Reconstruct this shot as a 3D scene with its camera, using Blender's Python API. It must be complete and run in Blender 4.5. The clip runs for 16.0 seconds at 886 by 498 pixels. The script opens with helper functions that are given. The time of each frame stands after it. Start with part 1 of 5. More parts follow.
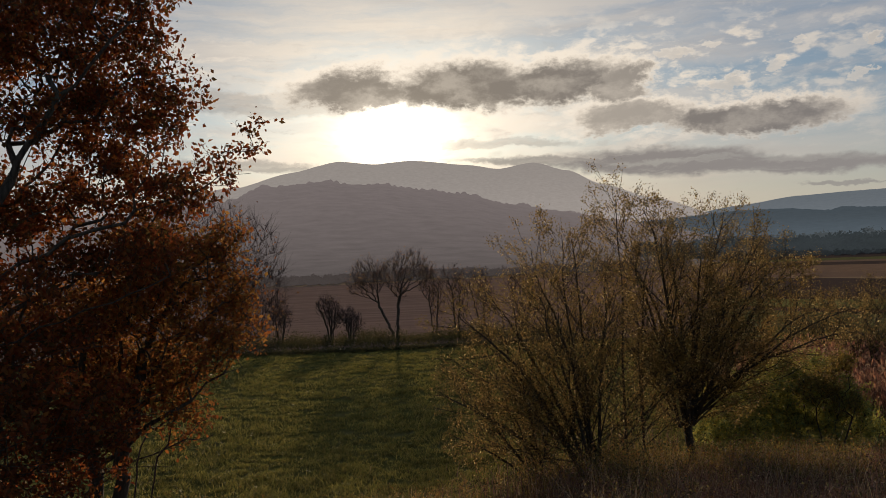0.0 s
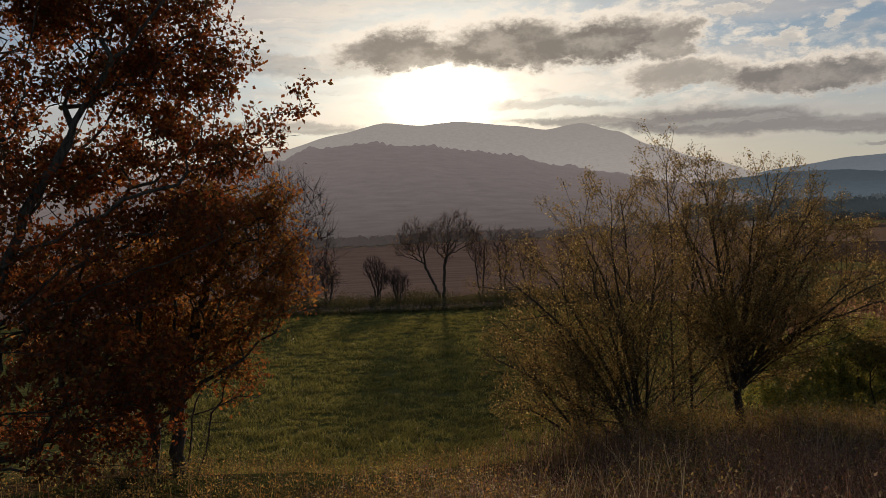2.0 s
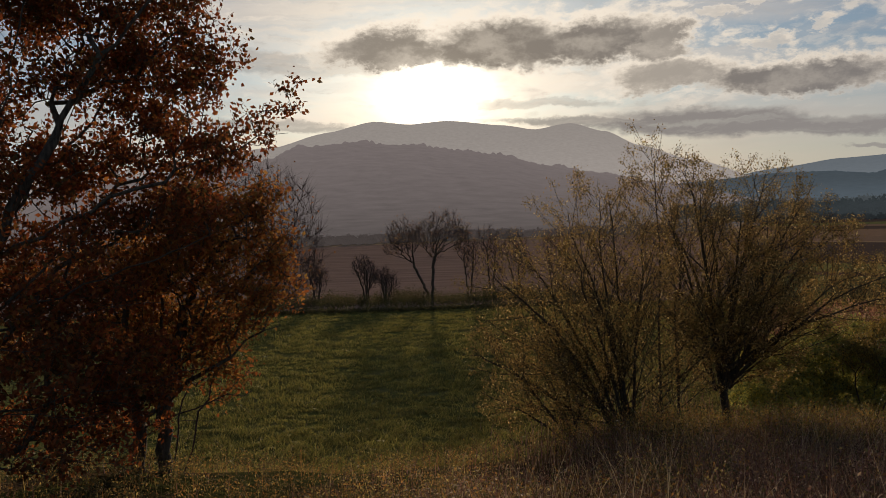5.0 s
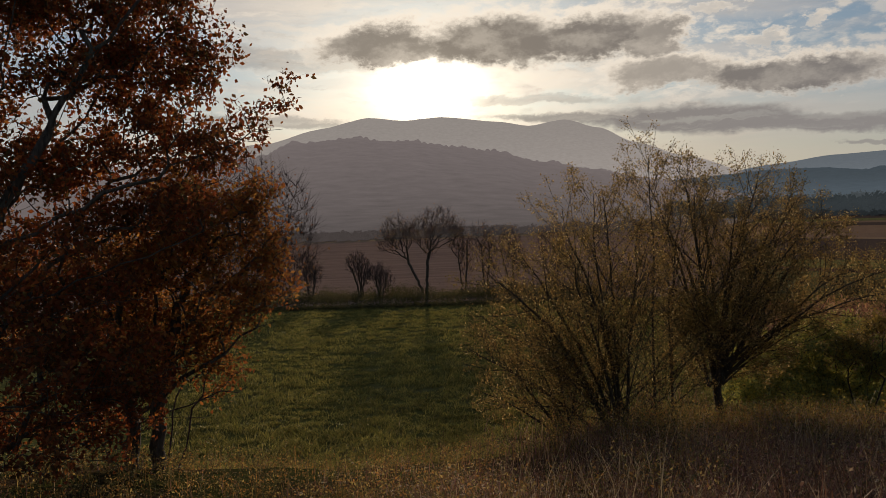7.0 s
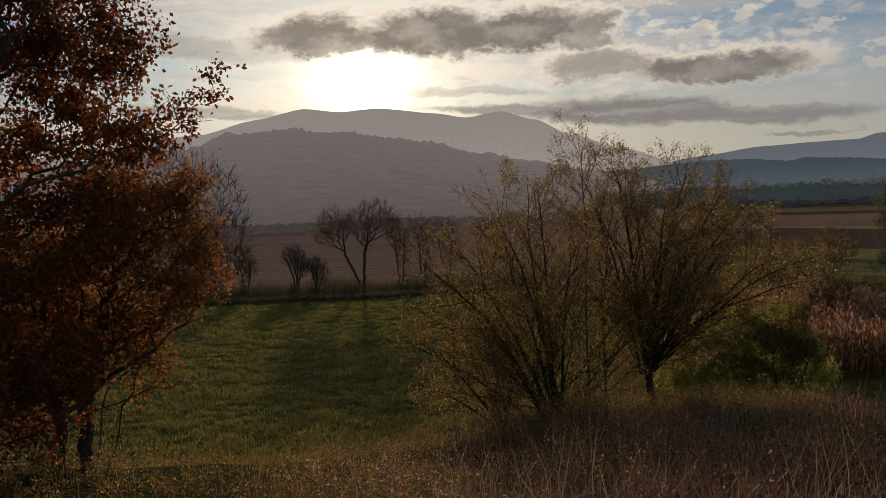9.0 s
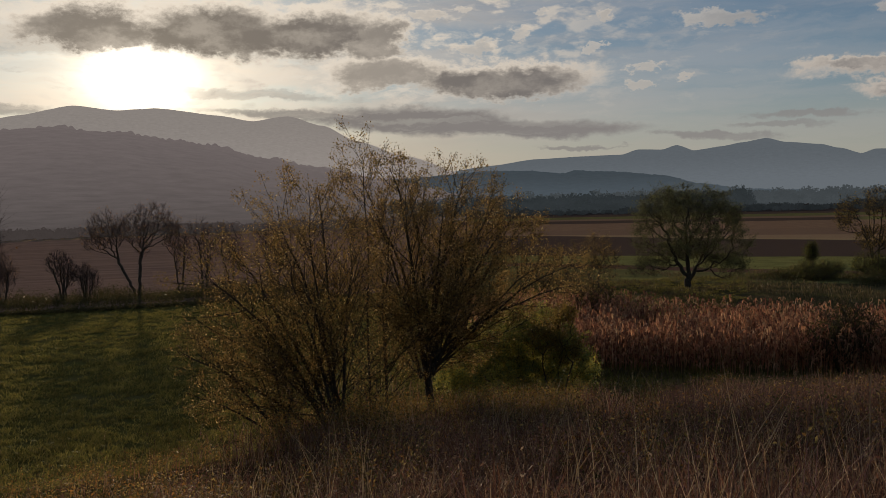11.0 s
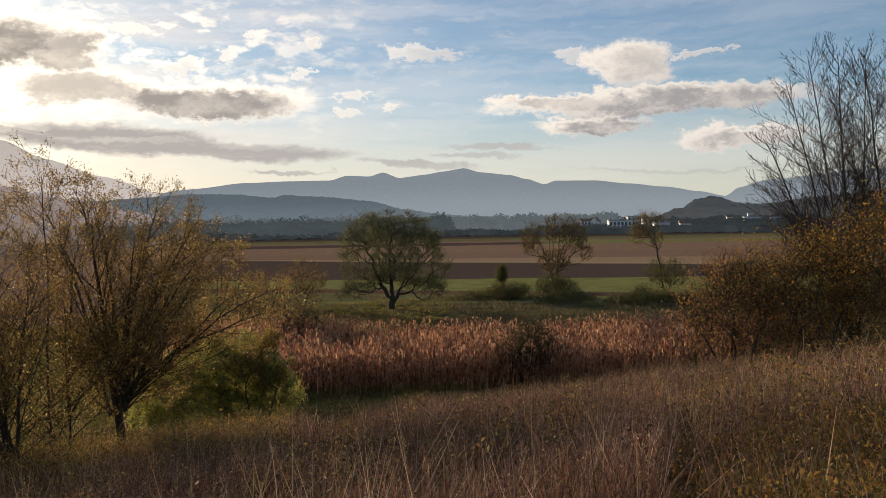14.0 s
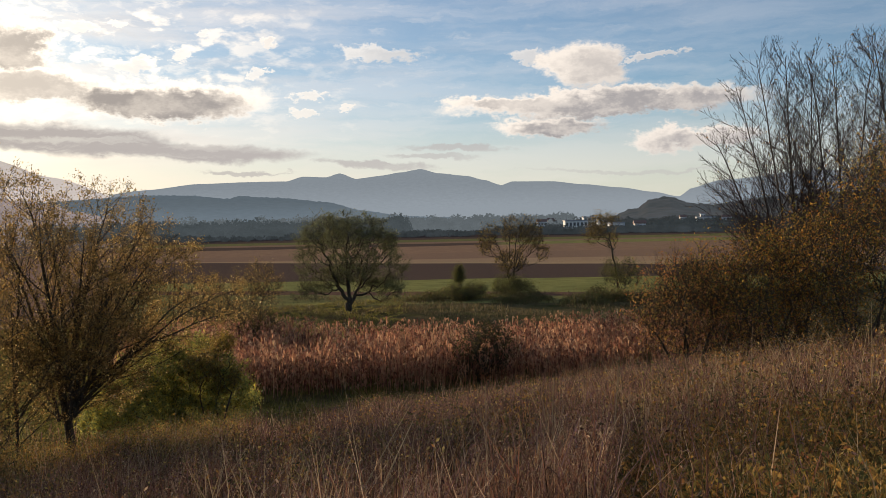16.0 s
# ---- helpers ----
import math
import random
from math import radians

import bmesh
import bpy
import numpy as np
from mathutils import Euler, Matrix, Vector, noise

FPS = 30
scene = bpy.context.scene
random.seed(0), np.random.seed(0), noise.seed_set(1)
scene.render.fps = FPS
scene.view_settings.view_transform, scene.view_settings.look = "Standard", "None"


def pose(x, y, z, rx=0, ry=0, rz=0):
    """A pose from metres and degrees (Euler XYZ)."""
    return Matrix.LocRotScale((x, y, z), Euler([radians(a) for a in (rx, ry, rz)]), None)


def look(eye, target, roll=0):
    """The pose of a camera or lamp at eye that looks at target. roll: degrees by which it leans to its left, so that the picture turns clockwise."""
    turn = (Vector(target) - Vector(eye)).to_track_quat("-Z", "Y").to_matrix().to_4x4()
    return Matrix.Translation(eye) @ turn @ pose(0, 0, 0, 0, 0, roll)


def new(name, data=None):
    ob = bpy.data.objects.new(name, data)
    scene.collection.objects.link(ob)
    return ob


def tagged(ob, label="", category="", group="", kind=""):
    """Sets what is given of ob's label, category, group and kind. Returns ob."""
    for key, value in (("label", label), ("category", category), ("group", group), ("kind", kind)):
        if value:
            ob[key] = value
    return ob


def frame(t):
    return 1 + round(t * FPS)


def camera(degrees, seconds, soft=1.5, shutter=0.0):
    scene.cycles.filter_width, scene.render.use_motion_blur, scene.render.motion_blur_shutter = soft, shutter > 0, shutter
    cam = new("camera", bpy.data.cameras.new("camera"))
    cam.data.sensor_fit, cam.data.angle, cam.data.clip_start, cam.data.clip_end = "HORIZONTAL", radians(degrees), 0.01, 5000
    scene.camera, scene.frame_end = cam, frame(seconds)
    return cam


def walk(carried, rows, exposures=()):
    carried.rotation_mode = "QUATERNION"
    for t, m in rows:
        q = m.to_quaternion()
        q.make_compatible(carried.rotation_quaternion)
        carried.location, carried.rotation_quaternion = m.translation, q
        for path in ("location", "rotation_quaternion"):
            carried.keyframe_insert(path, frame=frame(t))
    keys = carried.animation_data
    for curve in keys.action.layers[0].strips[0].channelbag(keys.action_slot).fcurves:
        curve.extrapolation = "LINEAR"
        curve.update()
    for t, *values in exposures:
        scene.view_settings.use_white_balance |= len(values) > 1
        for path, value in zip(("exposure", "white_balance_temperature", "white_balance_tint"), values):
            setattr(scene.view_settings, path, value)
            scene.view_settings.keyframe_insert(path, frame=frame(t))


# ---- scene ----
# The eye stands on a grassy bank above a meadow; bearings are degrees to the left of the first view.
EYE, PIVOT = 8.0, 0.75
cam = camera(54.9, 16.0, soft=0.75)
ROWS = [
    # seconds, yaw, pitch, roll
    (0.0, 0.0, 0.37, -2.57), (0.5, 1.03, -0.61, -2.71), (1.0, 2.24, -1.41, -2.8), (1.5, 2.89, -1.77, -2.69),
    (2.0, 3.19, -2.07, -2.49), (2.5, 3.46, -2.24, -2.31), (3.0, 3.2, -2.23, -2.3), (3.5, 3.04, -2.12, -2.14),
    (4.0, 2.91, -2.13, -2.19), (6.5, 1.94, -2.32, -1.95), (7.0, 2.08, -2.42, -2.15), (7.5, 2.09, -2.5, -2.52),
    (8.0, 1.7, -2.75, -2.41), (8.2, 1.3, -2.92, -2.39), (10.3, -11.4, -3.28, -1.74), (10.5, -12.97, -3.29, -1.53),
    (11.0, -16.28, -3.17, -1.54), (11.5, -19.12, -2.79, -1.48), (12.0, -22.68, -2.54, -1.43), (12.5, -26.78, -2.22, -1.49),
    (13.0, -29.97, -2.0, -1.33), (13.5, -32.7, -1.94, -1.34), (14.0, -35.62, -1.95, -1.08), (14.5, -37.63, -1.96, -1.04),
    (15.0, -37.86, -1.93, -1.38), (15.5, -37.94, -1.94, -1.36), (16.0, -38.48, -1.95, -1.23),
]


def held(yaw, pitch, roll):
    """A phone held at arm's length by someone who turns on the spot."""
    a = radians(yaw)
    eye = pose(-PIVOT * math.sin(a), PIVOT * (math.cos(a) - 1), EYE, 0, 0, yaw)
    return eye @ pose(0, 0, 0, 90 + pitch) @ pose(0, 0, 0, 0, 0, roll)


walk(cam, [(t, held(yaw, pitch, roll)) for t, yaw, pitch, roll in ROWS],
     exposures=[(t, stops, 6680, 13) for t, stops in ((0.0, -0.2), (8.2, -0.3), (11.6, -0.46), (12.2, -0.2), (12.8, 0.32), (13.6, 0.58), (14.4, 0.7), (16.0, 0.72))])

# ---- sky and sun ----
SUN_BEARING, SUN_HEIGHT = 2.7, 8.3


class Nodes:
    """Short hand for a node tree."""

    def __init__(self, tree):
        self.tree = tree
        tree.nodes.clear()

    def add(self, kind, inputs=None, **settings):
        node = self.tree.nodes.new("ShaderNode" + kind)
        for key, value in settings.items():
            setattr(node, key, value)
        for key, value in (inputs or {}).items():
            self.put(node.inputs[key], value)
        return node

    def put(self, socket, value):
        if isinstance(value, bpy.types.NodeSocket):
            self.tree.links.new(value, socket)
        else:
            socket.default_value = value

    def math(self, operation, a, b=0.0, c=0.0, clamp=False):
        return self.add("Math", {0: a, 1: b, 2: c}, operation=operation, use_clamp=clamp).outputs[0]

    def vector(self, operation, a, b=(0, 0, 0)):
        node = self.add("VectorMath", {0: a, 1: b}, operation=operation)
        return node.outputs["Value"] if operation in ("LENGTH", "DISTANCE", "DOT_PRODUCT") else node.outputs[0]

    def ramp(self, x, low, high, a=0.0, b=1.0):
        return self.add("MapRange", {"Value": x, "From Min": low, "From Max": high, "To Min": a, "To Max": b}, interpolation_type="SMOOTHSTEP").outputs[0]

    def noise(self, vector, scale, detail=4.0, rough=0.55, colour=False, distortion=0.0):
        node = self.add("TexNoise", {"Vector": vector, "Scale": scale, "Detail": detail, "Roughness": rough, "Distortion": distortion})
        return node.outputs["Color" if colour else "Fac"]

    def mix(self, factor, a, b, blend="MIX"):
        node = self.add("Mix", data_type="RGBA", blend_type=blend)
        for key, value in (("Factor_Float", factor), ("A_Color", a), ("B_Color", b)):
            socket = next(s for s in node.inputs if s.identifier == key)
            self.put(socket, (*value, 1.0) if isinstance(value, tuple) and len(value) == 3 else value)
        return next(s for s in node.outputs if s.identifier == "Result_Color")


# cloud banks: bearing, height, half width, half thickness, darkness; level sheets further down
CLOUDS = [
    (5.5, 11.3, 4.8, 1.25, 0.95), (-2.0, 11.35, 5.2, 1.65, 1.0), (-8.0, 11.3, 4.4, 1.4, 1.0), (-12.0, 10.9, 2.2, 1.3, 0.85), (-13.0, 8.7, 3.8, 1.05, 0.75),
    (-20.5, 8.1, 6.0, 1.1, 1.0), (-48.2, 9.9, 2.4, 1.35, 0.6), (-49.0, 7.5, 8.5, 0.75, 0.95), (-43.0, 7.7, 3.6, 0.4, 0.7),
    (-46.0, 6.1, 3.4, 0.6, 1.0), (-55.0, 5.0, 3.0, 0.65, 0.8), (-34.3, 11.1, 1.7, 0.5, 0.35), (-44.9, 10.5, 0.9, 0.4, 0.2), (-52.6, 10.2, 1.2, 0.22, 0.25),
    (-15.5, 12.0, 1.0, 0.42, 0.25), (-18.1, 12.3, 0.5, 0.3, 0.1), (-19.2, 10.2, 1.0, 0.42, 0.3), (-21.8, 10.8, 0.6, 0.3, 0.15), (-23.5, 12.2, 0.5, 0.25, 0.1),
    (-27.0, 11.6, 0.7, 0.3, 0.3), (-26.3, 9.8, 0.6, 0.22, 0.1), (-30.0, 8.3, 0.8, 0.25, 0.15), (-29.4, 7.2, 0.8, 0.2, 0.2), (-32.3, 7.4, 0.35, 0.16, 0.1),
]
SHEETS = [(-9.5, 5.8, 7.5, 0.34, 0.8), (-14.8, 5.45, 6.5, 0.85, 1.0), (-22.0, 4.75, 7.0, 0.55, 1.0), (-25.5, 3.4, 2.6, 0.13, 0.75), (-39.5, 4.75, 3.2, 0.22, 0.7),
          (-33.8, 3.7, 3.4, 0.26, 0.8), (-38.5, 4.2, 3.2, 0.16, 0.6), (13.0, 6.3, 5.0, 0.4, 0.6), (-3.5, 7.4, 5.5, 0.28, 0.4), (14.0, 10.4, 8.0, 0.7, 0.45), (-50.5, 3.0, 5.5, 0.12, 0.45)]


def make_world():
    world = bpy.data.worlds.new("evening_sky")
    world.use_nodes = True
    scene.world = world
    n = Nodes(world.node_tree)
    way = n.add("TexCoord").outputs["Generated"]
    xyz = n.add("SeparateXYZ", {0: way})
    bearing = n.math("MULTIPLY", n.math("ARCTAN2", n.math("MULTIPLY", xyz.outputs[0], -1.0), xyz.outputs[1]), 57.29578)
    height = n.math("MULTIPLY", n.math("ARCSINE", xyz.outputs[2]), 57.29578)
    place = n.add("CombineXYZ", {0: bearing, 1: height}).outputs[0]

    def scaled(colour, amount):
        node = n.add("VectorMath", operation="SCALE")
        n.put(node.inputs[0], colour)
        n.put(node.inputs["Scale"], amount)
        return node.outputs[0]

    def falloff(distance, width, power):
        return n.math("POWER", 2.71828, n.math("MULTIPLY", n.math("POWER", n.math("DIVIDE", distance, width), power), -1.0))

    sky = n.add("TexSky", sky_type="NISHITA", sun_disc=False, sun_elevation=radians(SUN_HEIGHT),
                sun_rotation=radians(-SUN_BEARING), altitude=300.0, air_density=1.0, dust_density=0.3, ozone_density=2.0)
    blue = n.mix(1.0, scaled(sky.outputs[0], 0.05), (0.64, 0.98, 1.24), "MULTIPLY")

    from_sun = n.vector("LENGTH", n.vector("MULTIPLY", n.vector("SUBTRACT", place, (SUN_BEARING, SUN_HEIGHT, 0.0)), (1.0, 1.5, 0.0)))
    near, middle, wide = falloff(from_sun, 2.5, 2.0), falloff(from_sun, 8.5, 1.3), falloff(from_sun, 32.0, 1.5)

    # ragged edges at three sizes
    rag = n.vector("SUBTRACT", n.noise(n.vector("MULTIPLY", place, (0.22, 0.42, 1.0)), 1.0, 7.0, 0.66, True), (0.5, 0.5, 0.5))
    fine_rag = n.vector("SUBTRACT", n.noise(n.vector("MULTIPLY", place, (1.1, 1.7, 1.0)), 1.0, 5.0, 0.58, True), (0.5, 0.5, 0.5))
    crisp = n.vector("SUBTRACT", n.noise(n.vector("MULTIPLY", place, (2.6, 3.8, 1.0)), 1.0, 4.0, 0.6, True), (0.5, 0.5, 0.5))
    bent = n.vector("ADD", n.vector("ADD", n.vector("ADD", place, n.vector("MULTIPLY", crisp, (1.1, 0.7, 0.0))), n.vector("MULTIPLY", rag, (6.5, 2.6, 0.0))), n.vector("MULTIPLY", fine_rag, (1.9, 1.0, 0.0)))

    # veils of high cloud in long bands, thick towards the sun
    streak = n.noise(n.vector("MULTIPLY", n.vector("ADD", place, n.vector("MULTIPLY", rag, (5.0, 1.6, 0.0))), (0.045, 0.42, 1.0)), 1.0, 6.0, 0.62)
    cover = n.math("ADD", n.math("MULTIPLY", wide, 0.92), 0.20)
    veil = n.math("MULTIPLY", n.ramp(streak, 0.36, 0.62, 0.42, 1.0), cover, clamp=True)
    grey = n.mix(wide, (0.42, 0.42, 0.43), (0.53, 0.485, 0.42))
    tint = n.mix(veil, blue, grey)
    thick = n.math("MULTIPLY", n.ramp(n.noise(n.vector("MULTIPLY", place, (0.06, 0.5, 1.0)), 1.3, 5.0, 0.6), 0.48, 0.68), wide)
    tint = n.mix(n.math("MULTIPLY", thick, 0.5), tint, (0.30, 0.30, 0.31))
    # warm light low over the land
    low = n.math("MULTIPLY", n.ramp(height, 9.0, 2.0), n.math("ADD", n.math("MULTIPLY", wide, 0.45), 0.48))
    tint = n.mix(low, tint, n.mix(wide, (0.41, 0.38, 0.34), (0.60, 0.485, 0.355)))
    tint = n.mix(1.0, tint, scaled((1.0, 0.87, 0.63), n.math("MULTIPLY", middle, 0.95)), "ADD")

    # broken small clouds over the middle of the sky
    puff = n.noise(n.vector("ADD", n.vector("ADD", n.vector("MULTIPLY", place, (0.58, 1.3, 1.0)), (17.0, 5.0, 2.3)), n.vector("MULTIPLY", rag, (0.9, 1.0, 0.0))), 1.0, 7.0, 0.56)
    flock = n.noise(n.vector("MULTIPLY", place, (0.16, 0.3, 1.0)), 1.0, 2.0)
    zone = n.math("MULTIPLY", n.math("MULTIPLY", n.ramp(bearing, -36.0, -18.0), n.ramp(bearing, 14.0, -6.0)), n.math("MULTIPLY", n.ramp(height, 5.5, 8.5), n.ramp(height, 16.0, 12.5)))
    puffs = n.math("MULTIPLY", n.ramp(n.math("ADD", puff, n.math("MULTIPLY", flock, 0.5)), 0.735, 0.92), zone)
    bright = n.mix(wide, (0.385, 0.362, 0.335), (0.95, 0.86, 0.71))
    tint = n.mix(n.math("MULTIPLY", puffs, 0.9), tint, bright)
    # torn fringes of thin cloud round the banks near the sun
    fringe = n.noise(n.vector("ADD", n.vector("MULTIPLY", place, (0.30, 0.95, 1.0)), n.vector("MULTIPLY", rag, (0.9, 1.4, 0.0))), 1.3, 7.0, 0.6)
    around = n.math("MULTIPLY", wide, n.math("MULTIPLY", n.ramp(height, 4.5, 7.0), n.ramp(height, 17.0, 12.0)))
    tint = n.mix(n.math("MULTIPLY", n.ramp(fringe, 0.54, 0.72), n.math("MULTIPLY", around, 0.38)), tint, (0.38, 0.35, 0.31))
    tint = n.mix(n.math("MULTIPLY", n.ramp(fringe, 0.47, 0.33), n.math("MULTIPLY", around, 0.65)), tint, bright)

    shaded = n.mix(wide, (0.175, 0.174, 0.182), (0.205, 0.183, 0.155))
    shaded = n.mix(n.math("MULTIPLY", middle, 0.35), shaded, (0.36, 0.305, 0.225))
    # level sheets, soft above and below
    level = n.vector("ADD", place, n.vector("MULTIPLY", rag, (8.0, 1.5, 0.0)))
    level = n.vector("ADD", level, n.vector("MULTIPLY", fine_rag, (2.4, 0.5, 0.0)))
    sheet = 0.0
    for b, h, half, thick_half, shade in SHEETS:
        off = n.add("SeparateXYZ", {0: n.vector("SUBTRACT", level, (b, h, 0.0))})
        slant = n.math("SUBTRACT", off.outputs[1], n.math("MULTIPLY", off.outputs[0], 0.05))
        reach = n.vector("LENGTH", n.add("CombineXYZ", {0: n.math("DIVIDE", off.outputs[0], half), 1: n.math("DIVIDE", slant, thick_half)}).outputs[0])
        sheet = n.math("MAXIMUM", sheet, n.math("MULTIPLY", n.ramp(reach, 1.35, 0.72), shade))
    torn = n.noise(n.vector("MULTIPLY", level, (0.16, 1.5, 1.0)), 1.0, 6.0, 0.6)
    sheet = n.math("MULTIPLY", sheet, n.ramp(torn, 0.34, 0.54, 0.7, 1.0))
    tint = n.mix(sheet, tint, n.mix(wide, (0.25, 0.245, 0.245), (0.235, 0.215, 0.195)))

    body, dark = 0.0, 0.0
    for b, h, half, thick_half, shade in CLOUDS:
        far = b < -30
        lean = -0.25 * half if far else 0.0
        reach = n.vector("LENGTH", n.vector("MULTIPLY", n.vector("SUBTRACT", bent, (b, h, 0.0)), (1.0 / half, 1.0 / thick_half, 0.0)))
        inner = n.vector("LENGTH", n.vector("MULTIPLY", n.vector("SUBTRACT", bent, (b + lean, h - (0.3 if far else 0.22) * thick_half, 0.0)), (1.0 / half, 1.0 / thick_half, 0.0)))
        body = n.math("MAXIMUM", body, n.ramp(reach, 1.42, 0.92, 0.0, 1.0 if half > 1.8 else 0.62))
        dark = n.math("MAXIMUM", dark, n.math("MULTIPLY", n.ramp(inner, 1.34 if far else 1.24, 0.55 if far else 0.62), shade))
    swell = n.noise(n.vector("ADD", n.vector("MULTIPLY", place, (0.32, 0.75, 1.0)), n.vector("MULTIPLY", fine_rag, (0.35, 0.5, 0.0))), 1.0, 5.0, 0.5)
    lumps = n.math("ADD", swell, n.math("MULTIPLY", n.vector("DOT_PRODUCT", crisp, (0.0, 1.0, 0.0)), 0.3))
    core = n.math("MULTIPLY", dark, n.mix(n.ramp(bearing, -28.0, -36.0), n.ramp(lumps, 0.26, 0.6, 0.74, 1.0), n.ramp(lumps, 0.32, 0.6, 0.5, 1.0)))
    tint = n.mix(body, tint, n.mix(core, bright, shaded))
    open_sky = n.math("SUBTRACT", 1.0, n.math("MULTIPLY", n.math("MULTIPLY", core, body), 0.9))
    tint = n.mix(1.0, tint, scaled((1.0, 0.93, 0.78), n.math("MULTIPLY", n.math("MULTIPLY", near, open_sky), 2.2)), "ADD")
    back = n.add("Background", {"Color": tint, "Strength": 1.25})
    n.tree.links.new(back.outputs[0], n.add("OutputWorld").inputs[0])


make_world()
sun = new("sun", bpy.data.lights.new("sun", "SUN"))
sun.data.energy, sun.data.angle, sun.data.color = 3.4, radians(1.2), (1.0, 0.78, 0.52)
a, h = radians(SUN_BEARING), radians(SUN_HEIGHT)
sun.matrix_world = look((-math.sin(a) * math.cos(h), math.cos(a) * math.cos(h), math.sin(h)), (0, 0, 0))


# ---- materials ----
def material(name):
    m = bpy.data.materials.new(name)
    m.use_nodes = True
    return m, Nodes(m.node_tree)


def finish(n, shader, height=None, strength=0.3, distance=0.02):
    if height is not None:
        bump = n.add("Bump", {"Height": height, "Strength": strength, "Distance": distance})
        n.put(shader.inputs["Normal"], bump.outputs[0])
    n.tree.links.new(shader.outputs[0], n.add("OutputMaterial").inputs[0])


def leafy(name, colours, through_light=0.45, rough=0.55):
    """Leaves or blades: each piece takes one of the colours, and lets some light through."""
    m, n = material(name)
    pick = n.add("NewGeometry").outputs["Random Per Island"]
    ramp = n.add("ValToRGB", {0: pick})
    while len(ramp.color_ramp.elements) < len(colours):
        ramp.color_ramp.elements.new(0.5)
    for i, c in enumerate(colours):
        ramp.color_ramp.elements[i].position = i / max(1, len(colours) - 1)
        ramp.color_ramp.elements[i].color = (*c, 1.0)
    spot = n.noise(n.add("TexCoord").outputs["Object"], 0.6, 3.0)
    colour = n.mix(0.7, ramp.outputs[0], n.mix(n.ramp(spot, 0.3, 0.7), (0.62, 0.62, 0.62), (1.25, 1.25, 1.25)), "MULTIPLY")
    face = n.add("BsdfPrincipled", {"Base Color": colour, "Roughness": rough, "Specular IOR Level": 0.12})
    glow = n.add("BsdfTranslucent", {"Color": colour})
    both = n.add("MixShader", {0: through_light, 1: face.outputs[0], 2: glow.outputs[0]})
    n.tree.links.new(both.outputs[0], n.add("OutputMaterial").inputs[0])
    return m


def bark(name, light, deep):
    m, n = material(name)
    where = n.add("TexCoord").outputs["Object"]
    grain = n.noise(n.vector("MULTIPLY", where, (9.0, 9.0, 1.6)), 2.0, 6.0, 0.65)
    patch = n.noise(where, 1.2, 3.0)
    colour = n.mix(n.ramp(grain, 0.3, 0.7), deep, light)
    colour = n.mix(n.math("MULTIPLY", n.ramp(patch, 0.5, 0.75), 0.35), colour, (0.10, 0.11, 0.07))
    face = n.add("BsdfPrincipled", {"Base Color": colour, "Roughness": 0.9, "Specular IOR Level": 0.2})
    finish(n, face, grain, 0.6, 0.03)
    return m


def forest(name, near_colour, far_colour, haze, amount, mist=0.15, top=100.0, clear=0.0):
    """A wooded slope far off: dark woods with haze painted on as a glow of the surface, thicker low down; with clear,
    thicker with every metre of distance.
    """
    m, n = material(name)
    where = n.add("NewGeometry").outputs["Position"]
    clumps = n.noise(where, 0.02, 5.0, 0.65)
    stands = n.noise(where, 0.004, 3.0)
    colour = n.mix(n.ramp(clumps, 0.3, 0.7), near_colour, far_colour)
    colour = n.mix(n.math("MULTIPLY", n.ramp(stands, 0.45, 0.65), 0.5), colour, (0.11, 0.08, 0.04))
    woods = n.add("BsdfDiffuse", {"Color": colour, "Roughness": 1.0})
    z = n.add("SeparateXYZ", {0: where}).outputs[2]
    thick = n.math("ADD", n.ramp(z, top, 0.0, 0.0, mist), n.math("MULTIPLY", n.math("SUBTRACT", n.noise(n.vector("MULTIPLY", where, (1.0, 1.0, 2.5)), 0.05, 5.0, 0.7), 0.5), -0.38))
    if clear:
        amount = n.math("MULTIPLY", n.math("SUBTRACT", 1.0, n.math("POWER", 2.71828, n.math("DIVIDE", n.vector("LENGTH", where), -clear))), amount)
    # the surface itself gives off the haze colour
    haze_glow = n.add("Emission", {"Color": (*haze, 1.0), "Strength": 1.0})
    both = n.add("MixShader", {0: n.math("ADD", thick, amount, clamp=True), 1: woods.outputs[0], 2: haze_glow.outputs[0]})
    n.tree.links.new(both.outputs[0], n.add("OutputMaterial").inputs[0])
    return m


BARK_OAK = bark("oak_bark", (0.13, 0.10, 0.075), (0.045, 0.035, 0.028))
BARK_WILLOW = bark("willow_bark", (0.10, 0.08, 0.058), (0.035, 0.028, 0.021))
BARK_TWIG = bark("twig_bark", (0.105, 0.072, 0.062), (0.05, 0.034, 0.03))
OAK_LEAF = leafy("oak_leaves", [(0.34, 0.11, 0.038), (0.47, 0.18, 0.05), (0.22, 0.08, 0.033), (0.56, 0.28, 0.07), (0.19, 0.12, 0.042), (0.38, 0.135, 0.042)], 0.6)
OAK_RED = leafy("dark_oak_leaves", [(0.28, 0.068, 0.028), (0.37, 0.11, 0.034), (0.18, 0.054, 0.026), (0.13, 0.09, 0.033), (0.33, 0.082, 0.029), (0.46, 0.185, 0.046)], 0.48)
